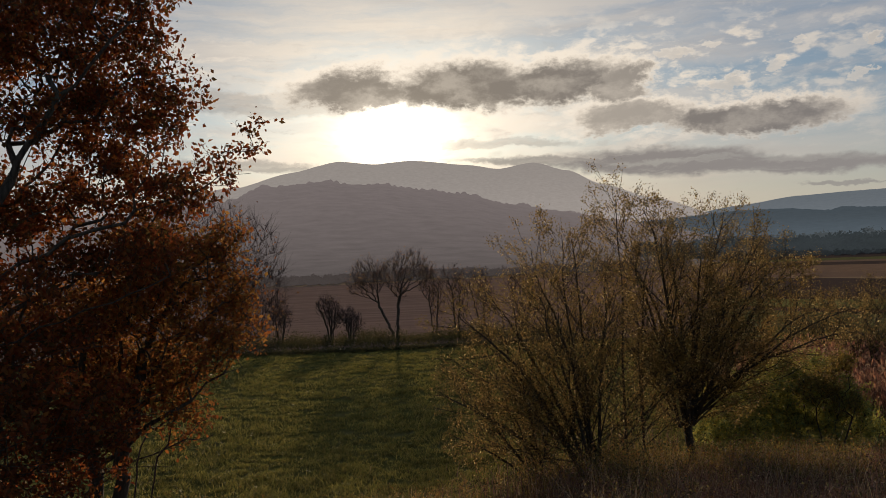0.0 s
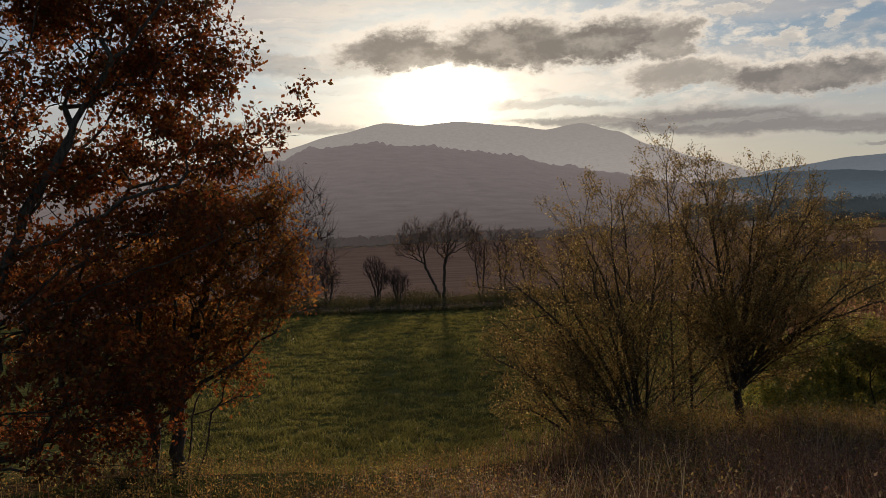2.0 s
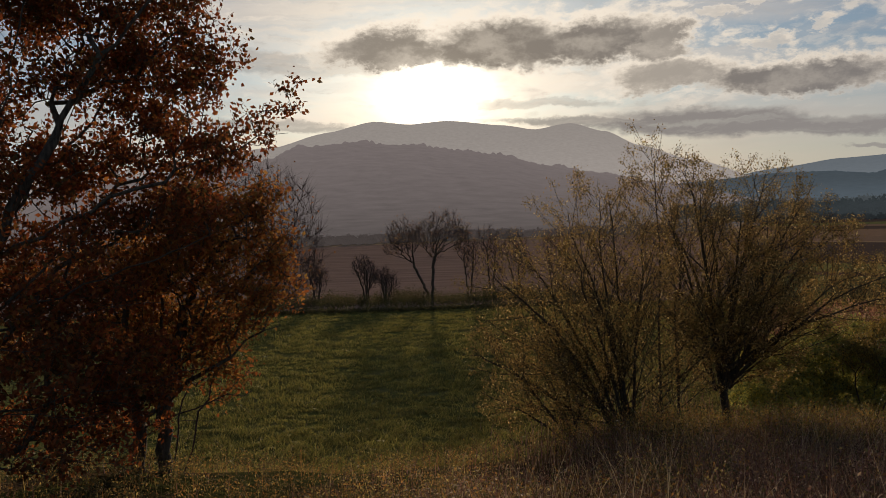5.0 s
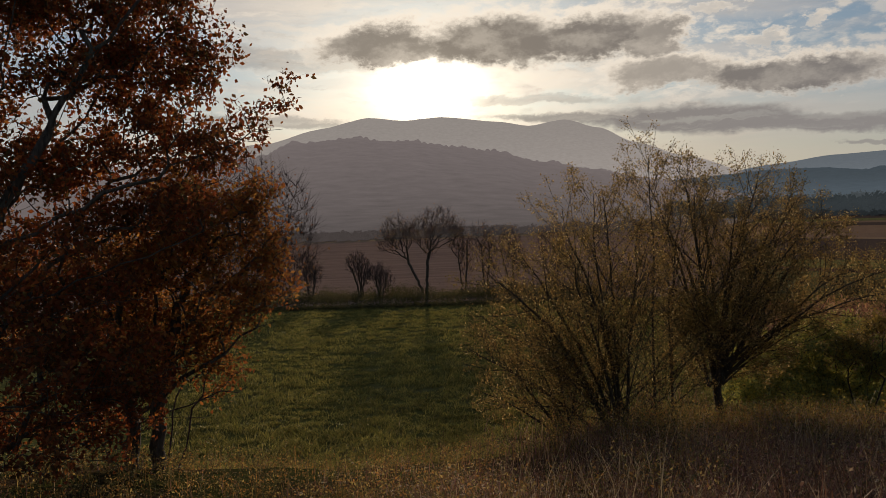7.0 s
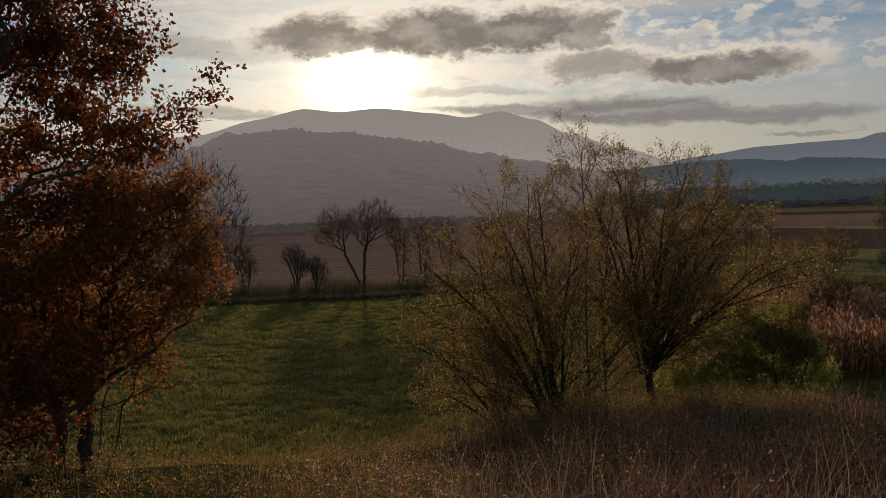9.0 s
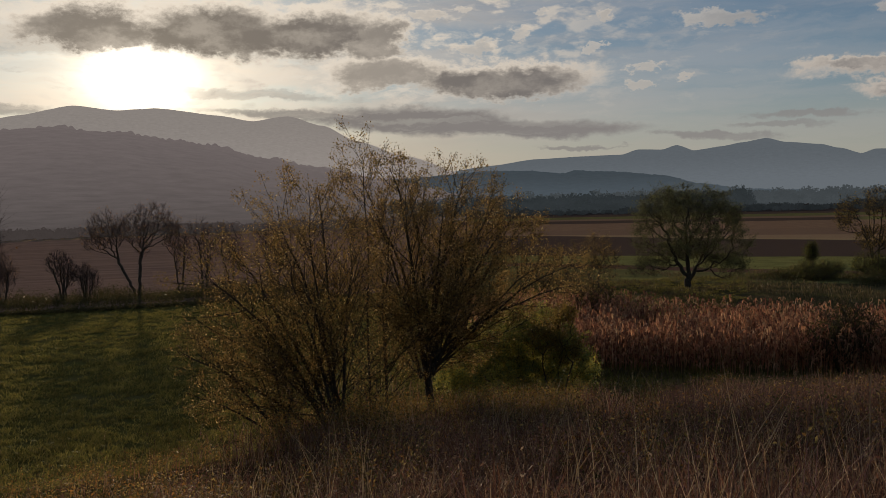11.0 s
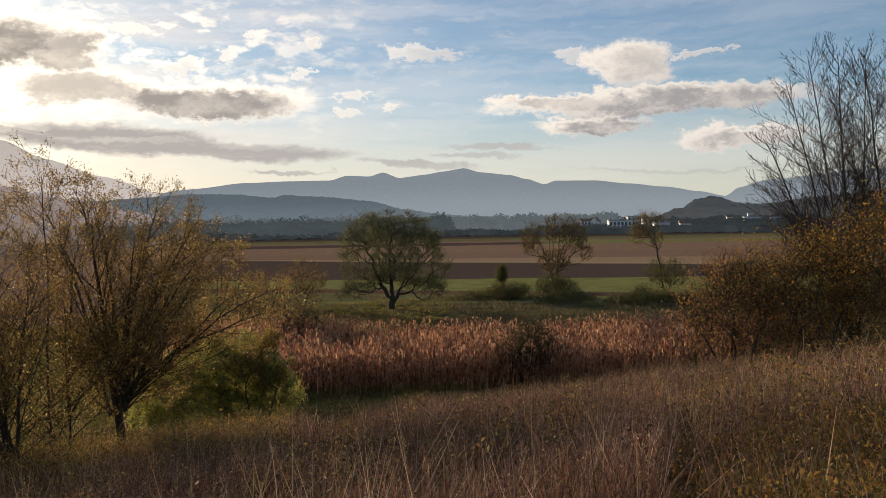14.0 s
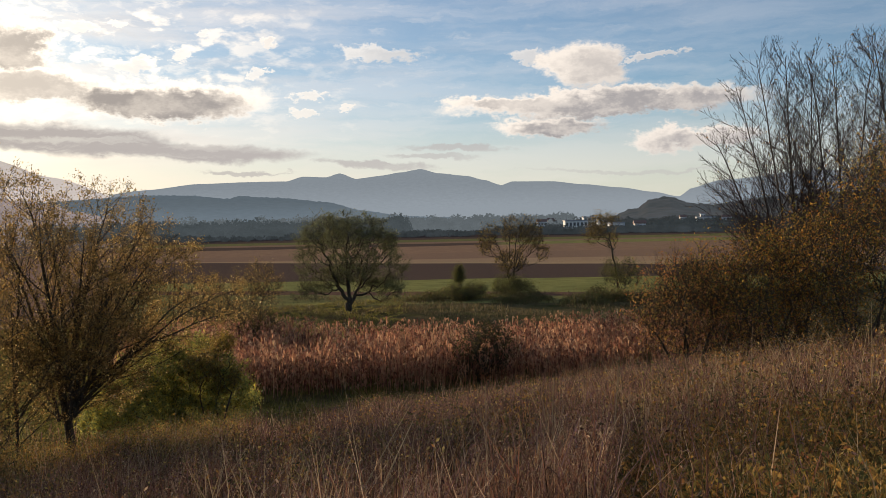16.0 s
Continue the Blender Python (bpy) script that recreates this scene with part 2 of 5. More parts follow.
# the last, palest colour paints in the sparkle of leaves that catch the sun
WILLOW_LEAF = leafy("willow_leaves", [(0.21, 0.165, 0.065), (0.35, 0.215, 0.075), (0.15, 0.13, 0.055), (0.27, 0.19, 0.065), (0.40, 0.23, 0.08), (0.17, 0.14, 0.06), (0.26, 0.175, 0.065), (0.46, 0.29, 0.09), (0.88, 0.70, 0.32)], 0.55)
GREEN_LEAF = leafy("green_leaves", [(0.10, 0.13, 0.04), (0.15, 0.17, 0.05), (0.24, 0.20, 0.05), (0.09, 0.11, 0.04)])
ROUND_LEAF = leafy("grey_green_leaves", [(0.13, 0.145, 0.065), (0.20, 0.20, 0.09), (0.10, 0.11, 0.05), (0.26, 0.24, 0.10)], 0.45)
SHRUB_LEAF = leafy("shrub_leaves", [(0.26, 0.29, 0.08), (0.38, 0.37, 0.10), (0.60, 0.48, 0.09), (0.17, 0.23, 0.09), (0.42, 0.37, 0.08), (0.16, 0.21, 0.09)], 0.5)
SCRUB_LEAF = leafy("scrub_leaves", [(0.07, 0.075, 0.03), (0.11, 0.10, 0.04), (0.16, 0.12, 0.05), (0.06, 0.07, 0.03)], 0.35)
BRAMBLE = leafy("bramble_leaves", [(0.09, 0.10, 0.04), (0.16, 0.15, 0.06), (0.22, 0.15, 0.07), (0.08, 0.085, 0.035), (0.14, 0.17, 0.05)], 0.4)
YELLOW_LEAF = leafy("yellow_leaves", [(0.30, 0.20, 0.05), (0.22, 0.18, 0.05), (0.40, 0.25, 0.05), (0.16, 0.14, 0.05)])
WEED_LEAF = leafy("withered_weeds", [(0.13, 0.095, 0.045), (0.34, 0.18, 0.06), (0.08, 0.075, 0.038), (0.10, 0.09, 0.04), (0.56, 0.41, 0.14), (0.06, 0.06, 0.03), (0.12, 0.10, 0.045), (0.48, 0.24, 0.07), (0.08, 0.075, 0.033), (0.17, 0.15, 0.055)], 0.55)
RUST_LEAF = leafy("rust_leaves", [(0.44, 0.19, 0.075), (0.32, 0.14, 0.065), (0.46, 0.27, 0.08), (0.24, 0.16, 0.05), (0.26, 0.23, 0.06), (0.42, 0.14, 0.05)], 0.6)
ORANGE_LEAF = leafy("orange_leaves", [(0.44, 0.19, 0.045), (0.24, 0.17, 0.045), (0.15, 0.145, 0.045), (0.10, 0.11, 0.04), (0.54, 0.33, 0.06), (0.36, 0.14, 0.04), (0.18, 0.17, 0.05), (0.42, 0.18, 0.045)], 0.55)
DRY_GRASS = leafy("dry_grass", [(0.20, 0.105, 0.075), (0.33, 0.185, 0.12), (0.10, 0.052, 0.042), (0.05, 0.028, 0.023), (0.62, 0.44, 0.28), (0.075, 0.052, 0.03), (0.28, 0.125, 0.08), (0.20, 0.115, 0.115), (0.28, 0.165, 0.155)], 0.35)
CURLED = leafy("curled_dry_leaves", [(0.26, 0.12, 0.065), (0.12, 0.055, 0.04), (0.36, 0.19, 0.10), (0.05, 0.03, 0.023), (0.22, 0.095, 0.05), (0.08, 0.04, 0.03), (0.44, 0.29, 0.16), (0.13, 0.10, 0.04)], 0.4)
MAUVE_WEED = leafy("mauve_weeds", [(0.12, 0.072, 0.07), (0.18, 0.105, 0.10), (0.07, 0.043, 0.04), (0.04, 0.027, 0.024), (0.27, 0.17, 0.135), (0.14, 0.068, 0.05)], 0.4)
BRIGHT_WEED = leafy("yellowing_weeds", [(0.34, 0.20, 0.06), (0.18, 0.15, 0.05), (0.50, 0.29, 0.07), (0.13, 0.13, 0.045), (0.10, 0.105, 0.04), (0.42, 0.32, 0.09), (0.30, 0.13, 0.05), (0.18, 0.20, 0.06)], 0.55)
GOLD_WEED = leafy("golden_weeds", [(0.26, 0.14, 0.045), (0.12, 0.095, 0.035), (0.06, 0.06, 0.024), (0.46, 0.25, 0.06), (0.08, 0.08, 0.03), (0.06, 0.065, 0.026), (0.34, 0.24, 0.065), (0.22, 0.09, 0.04), (0.11, 0.11, 0.035)], 0.5)
PALE_STEM = leafy("pale_stems", [(0.52, 0.40, 0.24), (0.44, 0.32, 0.18)], 0.25)
TURF = leafy("turf", [(0.15, 0.15, 0.038), (0.22, 0.205, 0.055), (0.36, 0.30, 0.09), (0.10, 0.105, 0.028)], 0.5)
ROUGH = leafy("rough_grass", [(0.12, 0.115, 0.05), (0.20, 0.15, 0.08), (0.09, 0.09, 0.04), (0.18, 0.12, 0.07)], 0.4)
MAIZE = leafy("dry_maize", [(0.48, 0.23, 0.14), (0.62, 0.35, 0.20), (0.32, 0.14, 0.09), (0.20, 0.095, 0.065), (0.70, 0.46, 0.27)], 0.55)

# haze colours glow from the surface; the hill below the sun holds glare too
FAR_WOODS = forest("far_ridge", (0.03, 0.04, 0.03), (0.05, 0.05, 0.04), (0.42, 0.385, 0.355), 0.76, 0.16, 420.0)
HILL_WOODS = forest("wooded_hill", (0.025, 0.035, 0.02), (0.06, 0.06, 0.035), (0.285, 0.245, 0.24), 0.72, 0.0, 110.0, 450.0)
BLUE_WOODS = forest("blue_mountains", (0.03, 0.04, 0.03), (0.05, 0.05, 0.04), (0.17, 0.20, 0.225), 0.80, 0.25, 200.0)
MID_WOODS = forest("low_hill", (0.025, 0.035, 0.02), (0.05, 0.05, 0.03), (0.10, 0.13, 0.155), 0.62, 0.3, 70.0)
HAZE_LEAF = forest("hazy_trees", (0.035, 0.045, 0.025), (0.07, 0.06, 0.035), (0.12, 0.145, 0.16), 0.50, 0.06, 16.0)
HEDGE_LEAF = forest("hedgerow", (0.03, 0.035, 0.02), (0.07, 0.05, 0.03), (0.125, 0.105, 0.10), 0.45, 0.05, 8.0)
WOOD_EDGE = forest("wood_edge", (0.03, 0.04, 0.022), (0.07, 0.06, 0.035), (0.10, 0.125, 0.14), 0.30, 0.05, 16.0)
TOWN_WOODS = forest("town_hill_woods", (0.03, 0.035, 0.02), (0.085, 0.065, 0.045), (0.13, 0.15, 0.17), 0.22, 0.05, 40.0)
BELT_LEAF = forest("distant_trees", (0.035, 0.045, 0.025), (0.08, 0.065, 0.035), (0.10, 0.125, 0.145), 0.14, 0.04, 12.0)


def ground_material():
    m, n = material("meadow_and_fields")
    where = n.add("NewGeometry").outputs["Position"]
    xyz = n.add("SeparateXYZ", {0: where})
    x, y, z = xyz.outputs
    fine = n.noise(where, 6.0, 6.0, 0.65)
    patch = n.noise(where, 0.35, 4.0, 0.6)
    broad = n.noise(where, 0.03, 3.0)
    # the mown meadow
    green = n.mix(n.ramp(fine, 0.3, 0.7), (0.075, 0.08, 0.025), (0.14, 0.138, 0.045))
    green = n.mix(n.math("MULTIPLY", n.ramp(patch, 0.45, 0.7), 0.6), green, (0.15, 0.135, 0.06))
    # stubble and ploughed strips, across the valley to the right
    edge = n.math("MULTIPLY", n.math("SUBTRACT", broad, 0.5), 6.0)
    deep = n.math("ADD", n.math("ADD", n.math("MULTIPLY", x, 0.616), n.math("MULTIPLY", y, 0.788)), edge)
    drill = n.add("TexWave", {"Vector": n.add("CombineXYZ", {0: deep}).outputs[0], "Scale": 0.35, "Distortion": 0.6, "Detail": 2.0}).outputs[1]
    straw = n.mix(n.ramp(fine, 0.3, 0.7), (0.33, 0.225, 0.14), (0.43, 0.31, 0.19))
    soil = n.mix(n.ramp(fine, 0.3, 0.7), (0.085, 0.062, 0.052), (0.13, 0.096, 0.08))
    crop = n.mix(n.ramp(patch, 0.3, 0.7), (0.15, 0.155, 0.065), (0.21, 0.205, 0.085))
    brown = n.mix(n.ramp(fine, 0.3, 0.7), (0.24, 0.155, 0.11), (0.32, 0.215, 0.145))
    tan = n.mix(n.ramp(patch, 0.3, 0.7), (0.27, 0.17, 0.115), (0.34, 0.23, 0.15))
    light = n.mix(n.ramp(fine, 0.3, 0.7), (0.36, 0.26, 0.15), (0.46, 0.34, 0.20))
    red_soil = n.mix(n.ramp(fine, 0.3, 0.7), (0.12, 0.07, 0.055), (0.17, 0.105, 0.08))
    lush = n.mix(n.ramp(patch, 0.3, 0.7), (0.20, 0.21, 0.075), (0.28, 0.28, 0.10))
    strips = n.mix(n.ramp(patch, 0.3, 0.7), (0.115, 0.12, 0.055), (0.17, 0.16, 0.075))
    wander = n.math("MULTIPLY", edge, 0.3)
    for nx, ny, start, colour in ((0.70, 0.714, 80.5, lush), (0.70, 0.714, 82.5, crop), (0.802, 0.597, 87.6, red_soil), (0.807, 0.590, 91.6, lush), (0.684, 0.730, 114.4, soil), (0.893, 0.451, 142.3, light),
                                  (0.85, 0.527, 152.0, straw), (0.74, 0.673, 172.0, brown), (0.65, 0.76, 205.0, tan)):
        line = n.math("ADD", n.math("ADD", n.math("MULTIPLY", x, nx), n.math("MULTIPLY", y, ny)), wander)
        strips = n.mix(n.ramp(line, start, start * 1.008), strips, colour)
    # beyond them a ploughed field, and winter corn towards the town
    far_field = n.mix(n.ramp(n.math("SUBTRACT", n.math("MULTIPLY", y, 0.95), x), 12.0, 2.0), soil, lush)
    strips = n.mix(n.ramp(deep, 262.0, 264.5), strips, far_field)
    for start, colour in ((292.0, brown), (312.0, crop), (350.0, soil)):
        strips = n.mix(n.ramp(deep, start, start * 1.01), strips, colour)
    strips = n.mix(n.math("MULTIPLY", drill, 0.18), strips, (0.12, 0.08, 0.05))
    # the pinkish stubble beyond the hedge on the left
    stubble = n.mix(n.ramp(n.noise(n.vector("MULTIPLY", where, (0.05, 0.4, 1.0)), 1.0, 4.0), 0.3, 0.7), (0.22, 0.15, 0.125), (0.32, 0.225, 0.18))
    stubble = n.mix(n.math("MULTIPLY", drill, 0.2), stubble, (0.13, 0.09, 0.07))
    stubble = n.mix(n.ramp(y, 262.0, 266.0), stubble, straw)
    side = n.math("ADD", x, n.math("MULTIPLY", y, -0.30))
    beyond = n.mix(n.ramp(side, 0.0, 3.0), stubble, strips)
    start = n.math("ADD", n.ramp(side, 0.0, 3.0, 75.0, 80.0), n.math("MULTIPLY", edge, 0.35))
    past = n.ramp(n.math("SUBTRACT", n.math("MAXIMUM", y, deep), start), -0.5, 1.0)
    dull = n.mix(n.ramp(patch, 0.35, 0.65), (0.075, 0.075, 0.032), (0.13, 0.105, 0.055))
    green = n.mix(n.math("MULTIPLY", n.ramp(side, 6.0, 14.0), n.ramp(deep, 46.0, 54.0)), green, dull)
    colour = n.mix(past, green, beyond)
    # earth and litter under the tall grass of the bank
    litter = n.mix(n.ramp(fine, 0.3, 0.7), (0.045, 0.032, 0.02), (0.11, 0.075, 0.042))
    litter = n.mix(n.math("MULTIPLY", n.ramp(x, 1.0, -3.0), n.ramp(patch, 0.35, 0.6)), litter, (0.05, 0.055, 0.02))
    colour = n.mix(n.ramp(z, 0.5, 1.3), colour, litter)
    face = n.add("BsdfPrincipled", {"Base Color": colour, "Roughness": 1.0, "Specular IOR Level": 0.0})
    finish(n, face, n.math("ADD", n.math("MULTIPLY", n.noise(where, 2.2, 4.0, 0.6), 2.0), n.math("MULTIPLY", patch, 2.0)), 0.9, 0.22)
    return m


GROUND = ground_material()


# ---- shaping helpers ----
class Soup:
    """Vertices and faces gathered for one mesh."""

    def __init__(self):
        self.v, self.f, self.n = [], [], 0

    def put(self, verts, faces):
        verts = np.asarray(verts, float).reshape(-1, 3)
        self.v.append(verts)
        self.f.extend(tuple(i + self.n for i in f) for f in faces)
        self.n += len(verts)

    def grid(self, verts, count, faces):
        """count pieces of one pattern: verts is (count, k, 3), faces the pattern."""
        k = verts.shape[1]
        base = np.arange(count)[:, None] * k + self.n
        for f in faces:
            self.f.extend(map(tuple, (base + np.array(f)[None]).tolist()))
        self.v.append(verts.reshape(-1, 3))
        self.n += count * k

    def mesh(self, name, mat, smooth=False):
        me = bpy.data.meshes.new(name)
        me.from_pydata(np.concatenate(self.v).tolist() if self.v else [], [], self.f)
        me.materials.append(mat)
        if smooth:
            me.polygons.foreach_set("use_smooth", [True] * len(me.polygons))
        me.update()
        return me


def part(name, soup, mat, parent=None, label="", kind="", smooth=False):
    ob = new(name, soup.mesh(name, mat, smooth))
    if parent:
        ob.parent = parent
    return tagged(ob, label=label, kind=kind)


def smooth_step(x):
    x = np.clip(x, 0.0, 1.0)
    return x * x * (3 - 2 * x)


BANK_FOOT, BANK_TOP = 26.0, 6.4


def ground_z(x, y):
    """Height of the ground: the bank, the knoll that carries the oak, the flat valley."""
    x, y = np.asarray(x, float), np.asarray(y, float)
    s = np.clip(y / (BANK_FOOT - 0.8 * smooth_step((2 - x) / 5)), -2.0, 1.6)
    ramp = BANK_TOP * (1 - s)
    z = 0.5 * (ramp + np.sqrt(ramp * ramp + 0.35))          # a soft foot
    z = z - 0.5 * (np.sqrt((BANK_TOP * 0.6) ** 2 + 0.35) - BANK_TOP * 0.6)
    z = z + 0.9 * np.exp(-((x + 8.5) ** 2 / 34 + (y - 17.0) ** 2 / 30))
    z = z + 0.8 * np.exp(-((x - 6) ** 2 / 70 + (y - 22) ** 2 / 26))
    z = np.minimum(z, BANK_TOP + 0.12 * np.clip(-y, 0, 40))
    rough = 0.05 * np.sin(x * 1.3 + 0.7 * y) + 0.05 * np.sin(0.9 * y - 1.7 * x + 1.0)
    return z + rough * smooth_step((z - 0.2) / 1.0) + 0.05 * np.sin(x * 0.21) * np.sin(y * 0.17 + 1)


def spot(bearing, distance):
    """The place on the ground at that bearing and distance from the foot of the eye."""
    a = radians(bearing)
    x, y = -math.sin(a) * distance, math.cos(a) * distance
    return Vector((x, y, float(ground_z(x, y))))


# ---- the ground and the hills ----
def make_ground():
    near = np.arange(-30, 130, 0.8)
    ys = np.concatenate([[-400, -150, -60], near, np.geomspace(131, 4800, 40)])
    xs = np.concatenate([-np.geomspace(4800, 62, 26), np.arange(-60, 110, 0.8), np.geomspace(112, 4800, 26)])
    X, Y = np.meshgrid(xs, ys)
    V = np.stack([X, Y, ground_z(X, Y)], -1).reshape(-1, 3)
    w = len(xs)
    i = (np.arange(len(ys) - 1)[:, None] * w + np.arange(w - 1)[None]).ravel()
    s = Soup()
    s.put(V, np.stack([i, i + 1, i + w + 1, i + w], -1).tolist())
    tagged(part("ground", s, GROUND, smooth=True), "grassy bank, green mown meadow and striped harvested fields", "ground", kind="structure")


make_ground()


def hill(name, label, mat, distance, summits, depth=0.35, woods=0.0, fold=0.06):
    """A ridge across the view. summits: bearing and height above eye level in degrees, from left to right, joined smoothly."""
    b = np.array([s[0] for s in summits], float)
    h = np.array([s[1] for s in summits], float)
    az = np.arange(b.max(), b.min(), -0.08)
    k = np.clip(np.searchsorted(-b, -az, side="right") - 1, 0, len(b) - 2)
    f = smooth_step((b[k] - az) / (b[k] - b[k + 1])) * 0.6 + 0.4 * (b[k] - az) / (b[k] - b[k + 1])
    crest = distance * np.tan(np.radians(h[k] * (1 - f) + h[k + 1] * f)) + EYE
    steps = np.concatenate([np.linspace(0, 0.92, 30), [0.94, 0.96, 0.98, 1.0, 1.03, 1.1, 1.25]])
    rise = np.where(steps <= 1, 0.25 * steps + 0.75 * smooth_step(steps), 1 - 0.8 * (steps - 1) / 0.25 * 0.6)
    rows = []
    for s, r in zip(steps, rise):
        d = distance * (1 - depth + depth * s)
        x, y = -np.sin(np.radians(az)) * d, np.cos(np.radians(az)) * d
        fold_z = np.array([noise.fractal(Vector((p * 14 / distance, q * 14 / distance, len(name))), 1.0, 2.0, 4) for p, q in zip(x, y)])
        top = np.array([noise.noise(Vector((p * 0.11, q * 0.11, 3.0))) + 0.8 * max(0.0, noise.noise(Vector((p * 0.03, q * 0.03, 7.0)))) for p, q in zip(x, y)])
        z = crest * r * (1 + fold * fold_z * (1 - abs(2 * min(s, 1) - 1) * 0.8)) + woods * top * min(1.0, r * 3) * (1.0 if s > 0.91 else 0.12)
        rows.append(np.stack([x, y, z - (2.0 if s == 0 else 0.0)], -1))
    V = np.array(rows).reshape(-1, 3)
    w = len(az)
    i = (np.arange(len(rows) - 1)[:, None] * w + np.arange(w - 1)[None]).ravel()
    s = Soup()
    s.put(V, np.stack([i, i + 1, i + w + 1, i + w], -1).tolist())
    tagged(part(name, s, mat, smooth=True), label, "hill", kind="structure")


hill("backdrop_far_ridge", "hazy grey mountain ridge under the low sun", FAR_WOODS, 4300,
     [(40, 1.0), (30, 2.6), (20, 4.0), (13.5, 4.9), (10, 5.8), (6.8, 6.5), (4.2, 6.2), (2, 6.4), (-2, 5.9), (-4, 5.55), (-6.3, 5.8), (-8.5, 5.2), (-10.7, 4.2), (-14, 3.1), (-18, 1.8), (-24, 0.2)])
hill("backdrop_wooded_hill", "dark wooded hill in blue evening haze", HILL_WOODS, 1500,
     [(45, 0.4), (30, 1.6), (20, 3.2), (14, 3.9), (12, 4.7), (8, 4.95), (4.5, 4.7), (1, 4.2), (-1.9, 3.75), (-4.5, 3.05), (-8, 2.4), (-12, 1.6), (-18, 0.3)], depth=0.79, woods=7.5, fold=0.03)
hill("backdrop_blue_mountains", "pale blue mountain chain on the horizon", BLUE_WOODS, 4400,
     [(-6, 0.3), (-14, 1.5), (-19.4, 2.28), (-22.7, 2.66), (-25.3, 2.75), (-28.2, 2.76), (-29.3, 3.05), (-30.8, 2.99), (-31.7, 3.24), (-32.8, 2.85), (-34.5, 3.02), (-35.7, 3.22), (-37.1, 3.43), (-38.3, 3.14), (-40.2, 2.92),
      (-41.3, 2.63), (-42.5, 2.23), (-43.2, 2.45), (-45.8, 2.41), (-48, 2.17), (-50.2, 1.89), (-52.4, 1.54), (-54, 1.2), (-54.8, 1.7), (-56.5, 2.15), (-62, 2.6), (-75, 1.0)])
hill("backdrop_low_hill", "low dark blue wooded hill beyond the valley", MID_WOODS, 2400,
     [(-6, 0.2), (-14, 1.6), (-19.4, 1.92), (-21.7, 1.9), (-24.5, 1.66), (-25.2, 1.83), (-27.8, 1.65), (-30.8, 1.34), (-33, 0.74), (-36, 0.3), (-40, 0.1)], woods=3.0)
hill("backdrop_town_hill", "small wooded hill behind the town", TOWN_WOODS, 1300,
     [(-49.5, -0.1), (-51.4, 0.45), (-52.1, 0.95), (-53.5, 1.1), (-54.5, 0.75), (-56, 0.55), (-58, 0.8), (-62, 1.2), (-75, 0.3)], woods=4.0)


# ---- trees ----
def grow(rng, stems, tips, reach=0.35, balance=0.25, wiggle=0.04, upsweep=0.5):
    """Nodes of a tree: the stems are polylines, each tip is joined to the wood that is nearest by way and by path."""
    P, parent, path = [], [], []
    for stem in stems:
        last = -1
        if P and stem[0][2] > 0.4:                          # a limb that leaves the trunk
            last = int(np.argmin(((np.array(P) - np.array(stem[0])) ** 2).sum(1)))
        for a, b in zip(stem[:-1], stem[1:]):
            a, b = np.array(a, float), np.array(b, float)
            m = max(1, int(np.linalg.norm(b - a) / reach))
            for i in range(m):
                q = a + (b - a) * i / m
                P.append(q + (rng.normal(0, wiggle, 3) if last >= 0 else 0))
                parent.append(last)
                path.append(0 if last < 0 else path[last] + np.linalg.norm(P[-1] - P[last]))
                last = len(P) - 1
        P.append(np.array(stem[-1], float)), parent.append(last), path.append(path[last] + reach)
    root = np.array(stems[0][0], float)
    tips = sorted(tips, key=lambda q: np.linalg.norm(q - root))
    cap = len(P) + len(tips) * 60
    A, L = np.zeros((cap, 3)), np.full(cap, 1e9)
    A[:len(P)], L[:len(P)] = P, path
    count, first = len(P), len(P)
    for q in tips:
        d = A[:count] - q
        dist = np.sqrt((d * d).sum(1))
        cost = dist + balance * L[:count] + upsweep * np.clip(A[:count, 2] - q[2] + 0.4 * upsweep * dist, 0, 9)
        j = int(cost.argmin())
        a, m = A[j].copy(), max(1, int(dist[j] / reach))
        if m > 55:
            continue
        bow = np.array([0, 0, -0.10 * dist[j]])
        for i in range(1, m + 1):
            f = i / m
            A[count] = a + (q - a) * f + bow * 4 * f * (1 - f) * 0.5 + (rng.normal(0, wiggle, 3) if i < m else 0)
            L[count] = L[j] + np.linalg.norm(A[count] - A[j])
            parent.append(j)
            j = count
            count += 1
    return A[:count], np.array(parent), first


def skeleton_chains(parent):
    """Splits a tree into runs from a fork to a tip, and counts the tips that each node carries."""
    n = len(parent)
    kids = np.zeros(n, int)
    for p in parent:
        if p >= 0:
            kids[p] += 1
    load = (kids == 0).astype(float)
    for i in range(n - 1, -1, -1):
        if parent[i] >= 0:
            load[parent[i]] += load[i]
    best = {}
    for i in range(n):
        p = parent[i]
        if p >= 0 and (p not in best or load[i] > load[best[p]]):
            best[p] = i
    chains = []
    for i in range(n):
        p = parent[i]
        if p < 0 or best[p] != i:
            run = [p] if p >= 0 else []
            j = i
            while True:
                run.append(j)
                if j not in best:
                    break
                j = best[j]
            chains.append(run)
    return chains, load


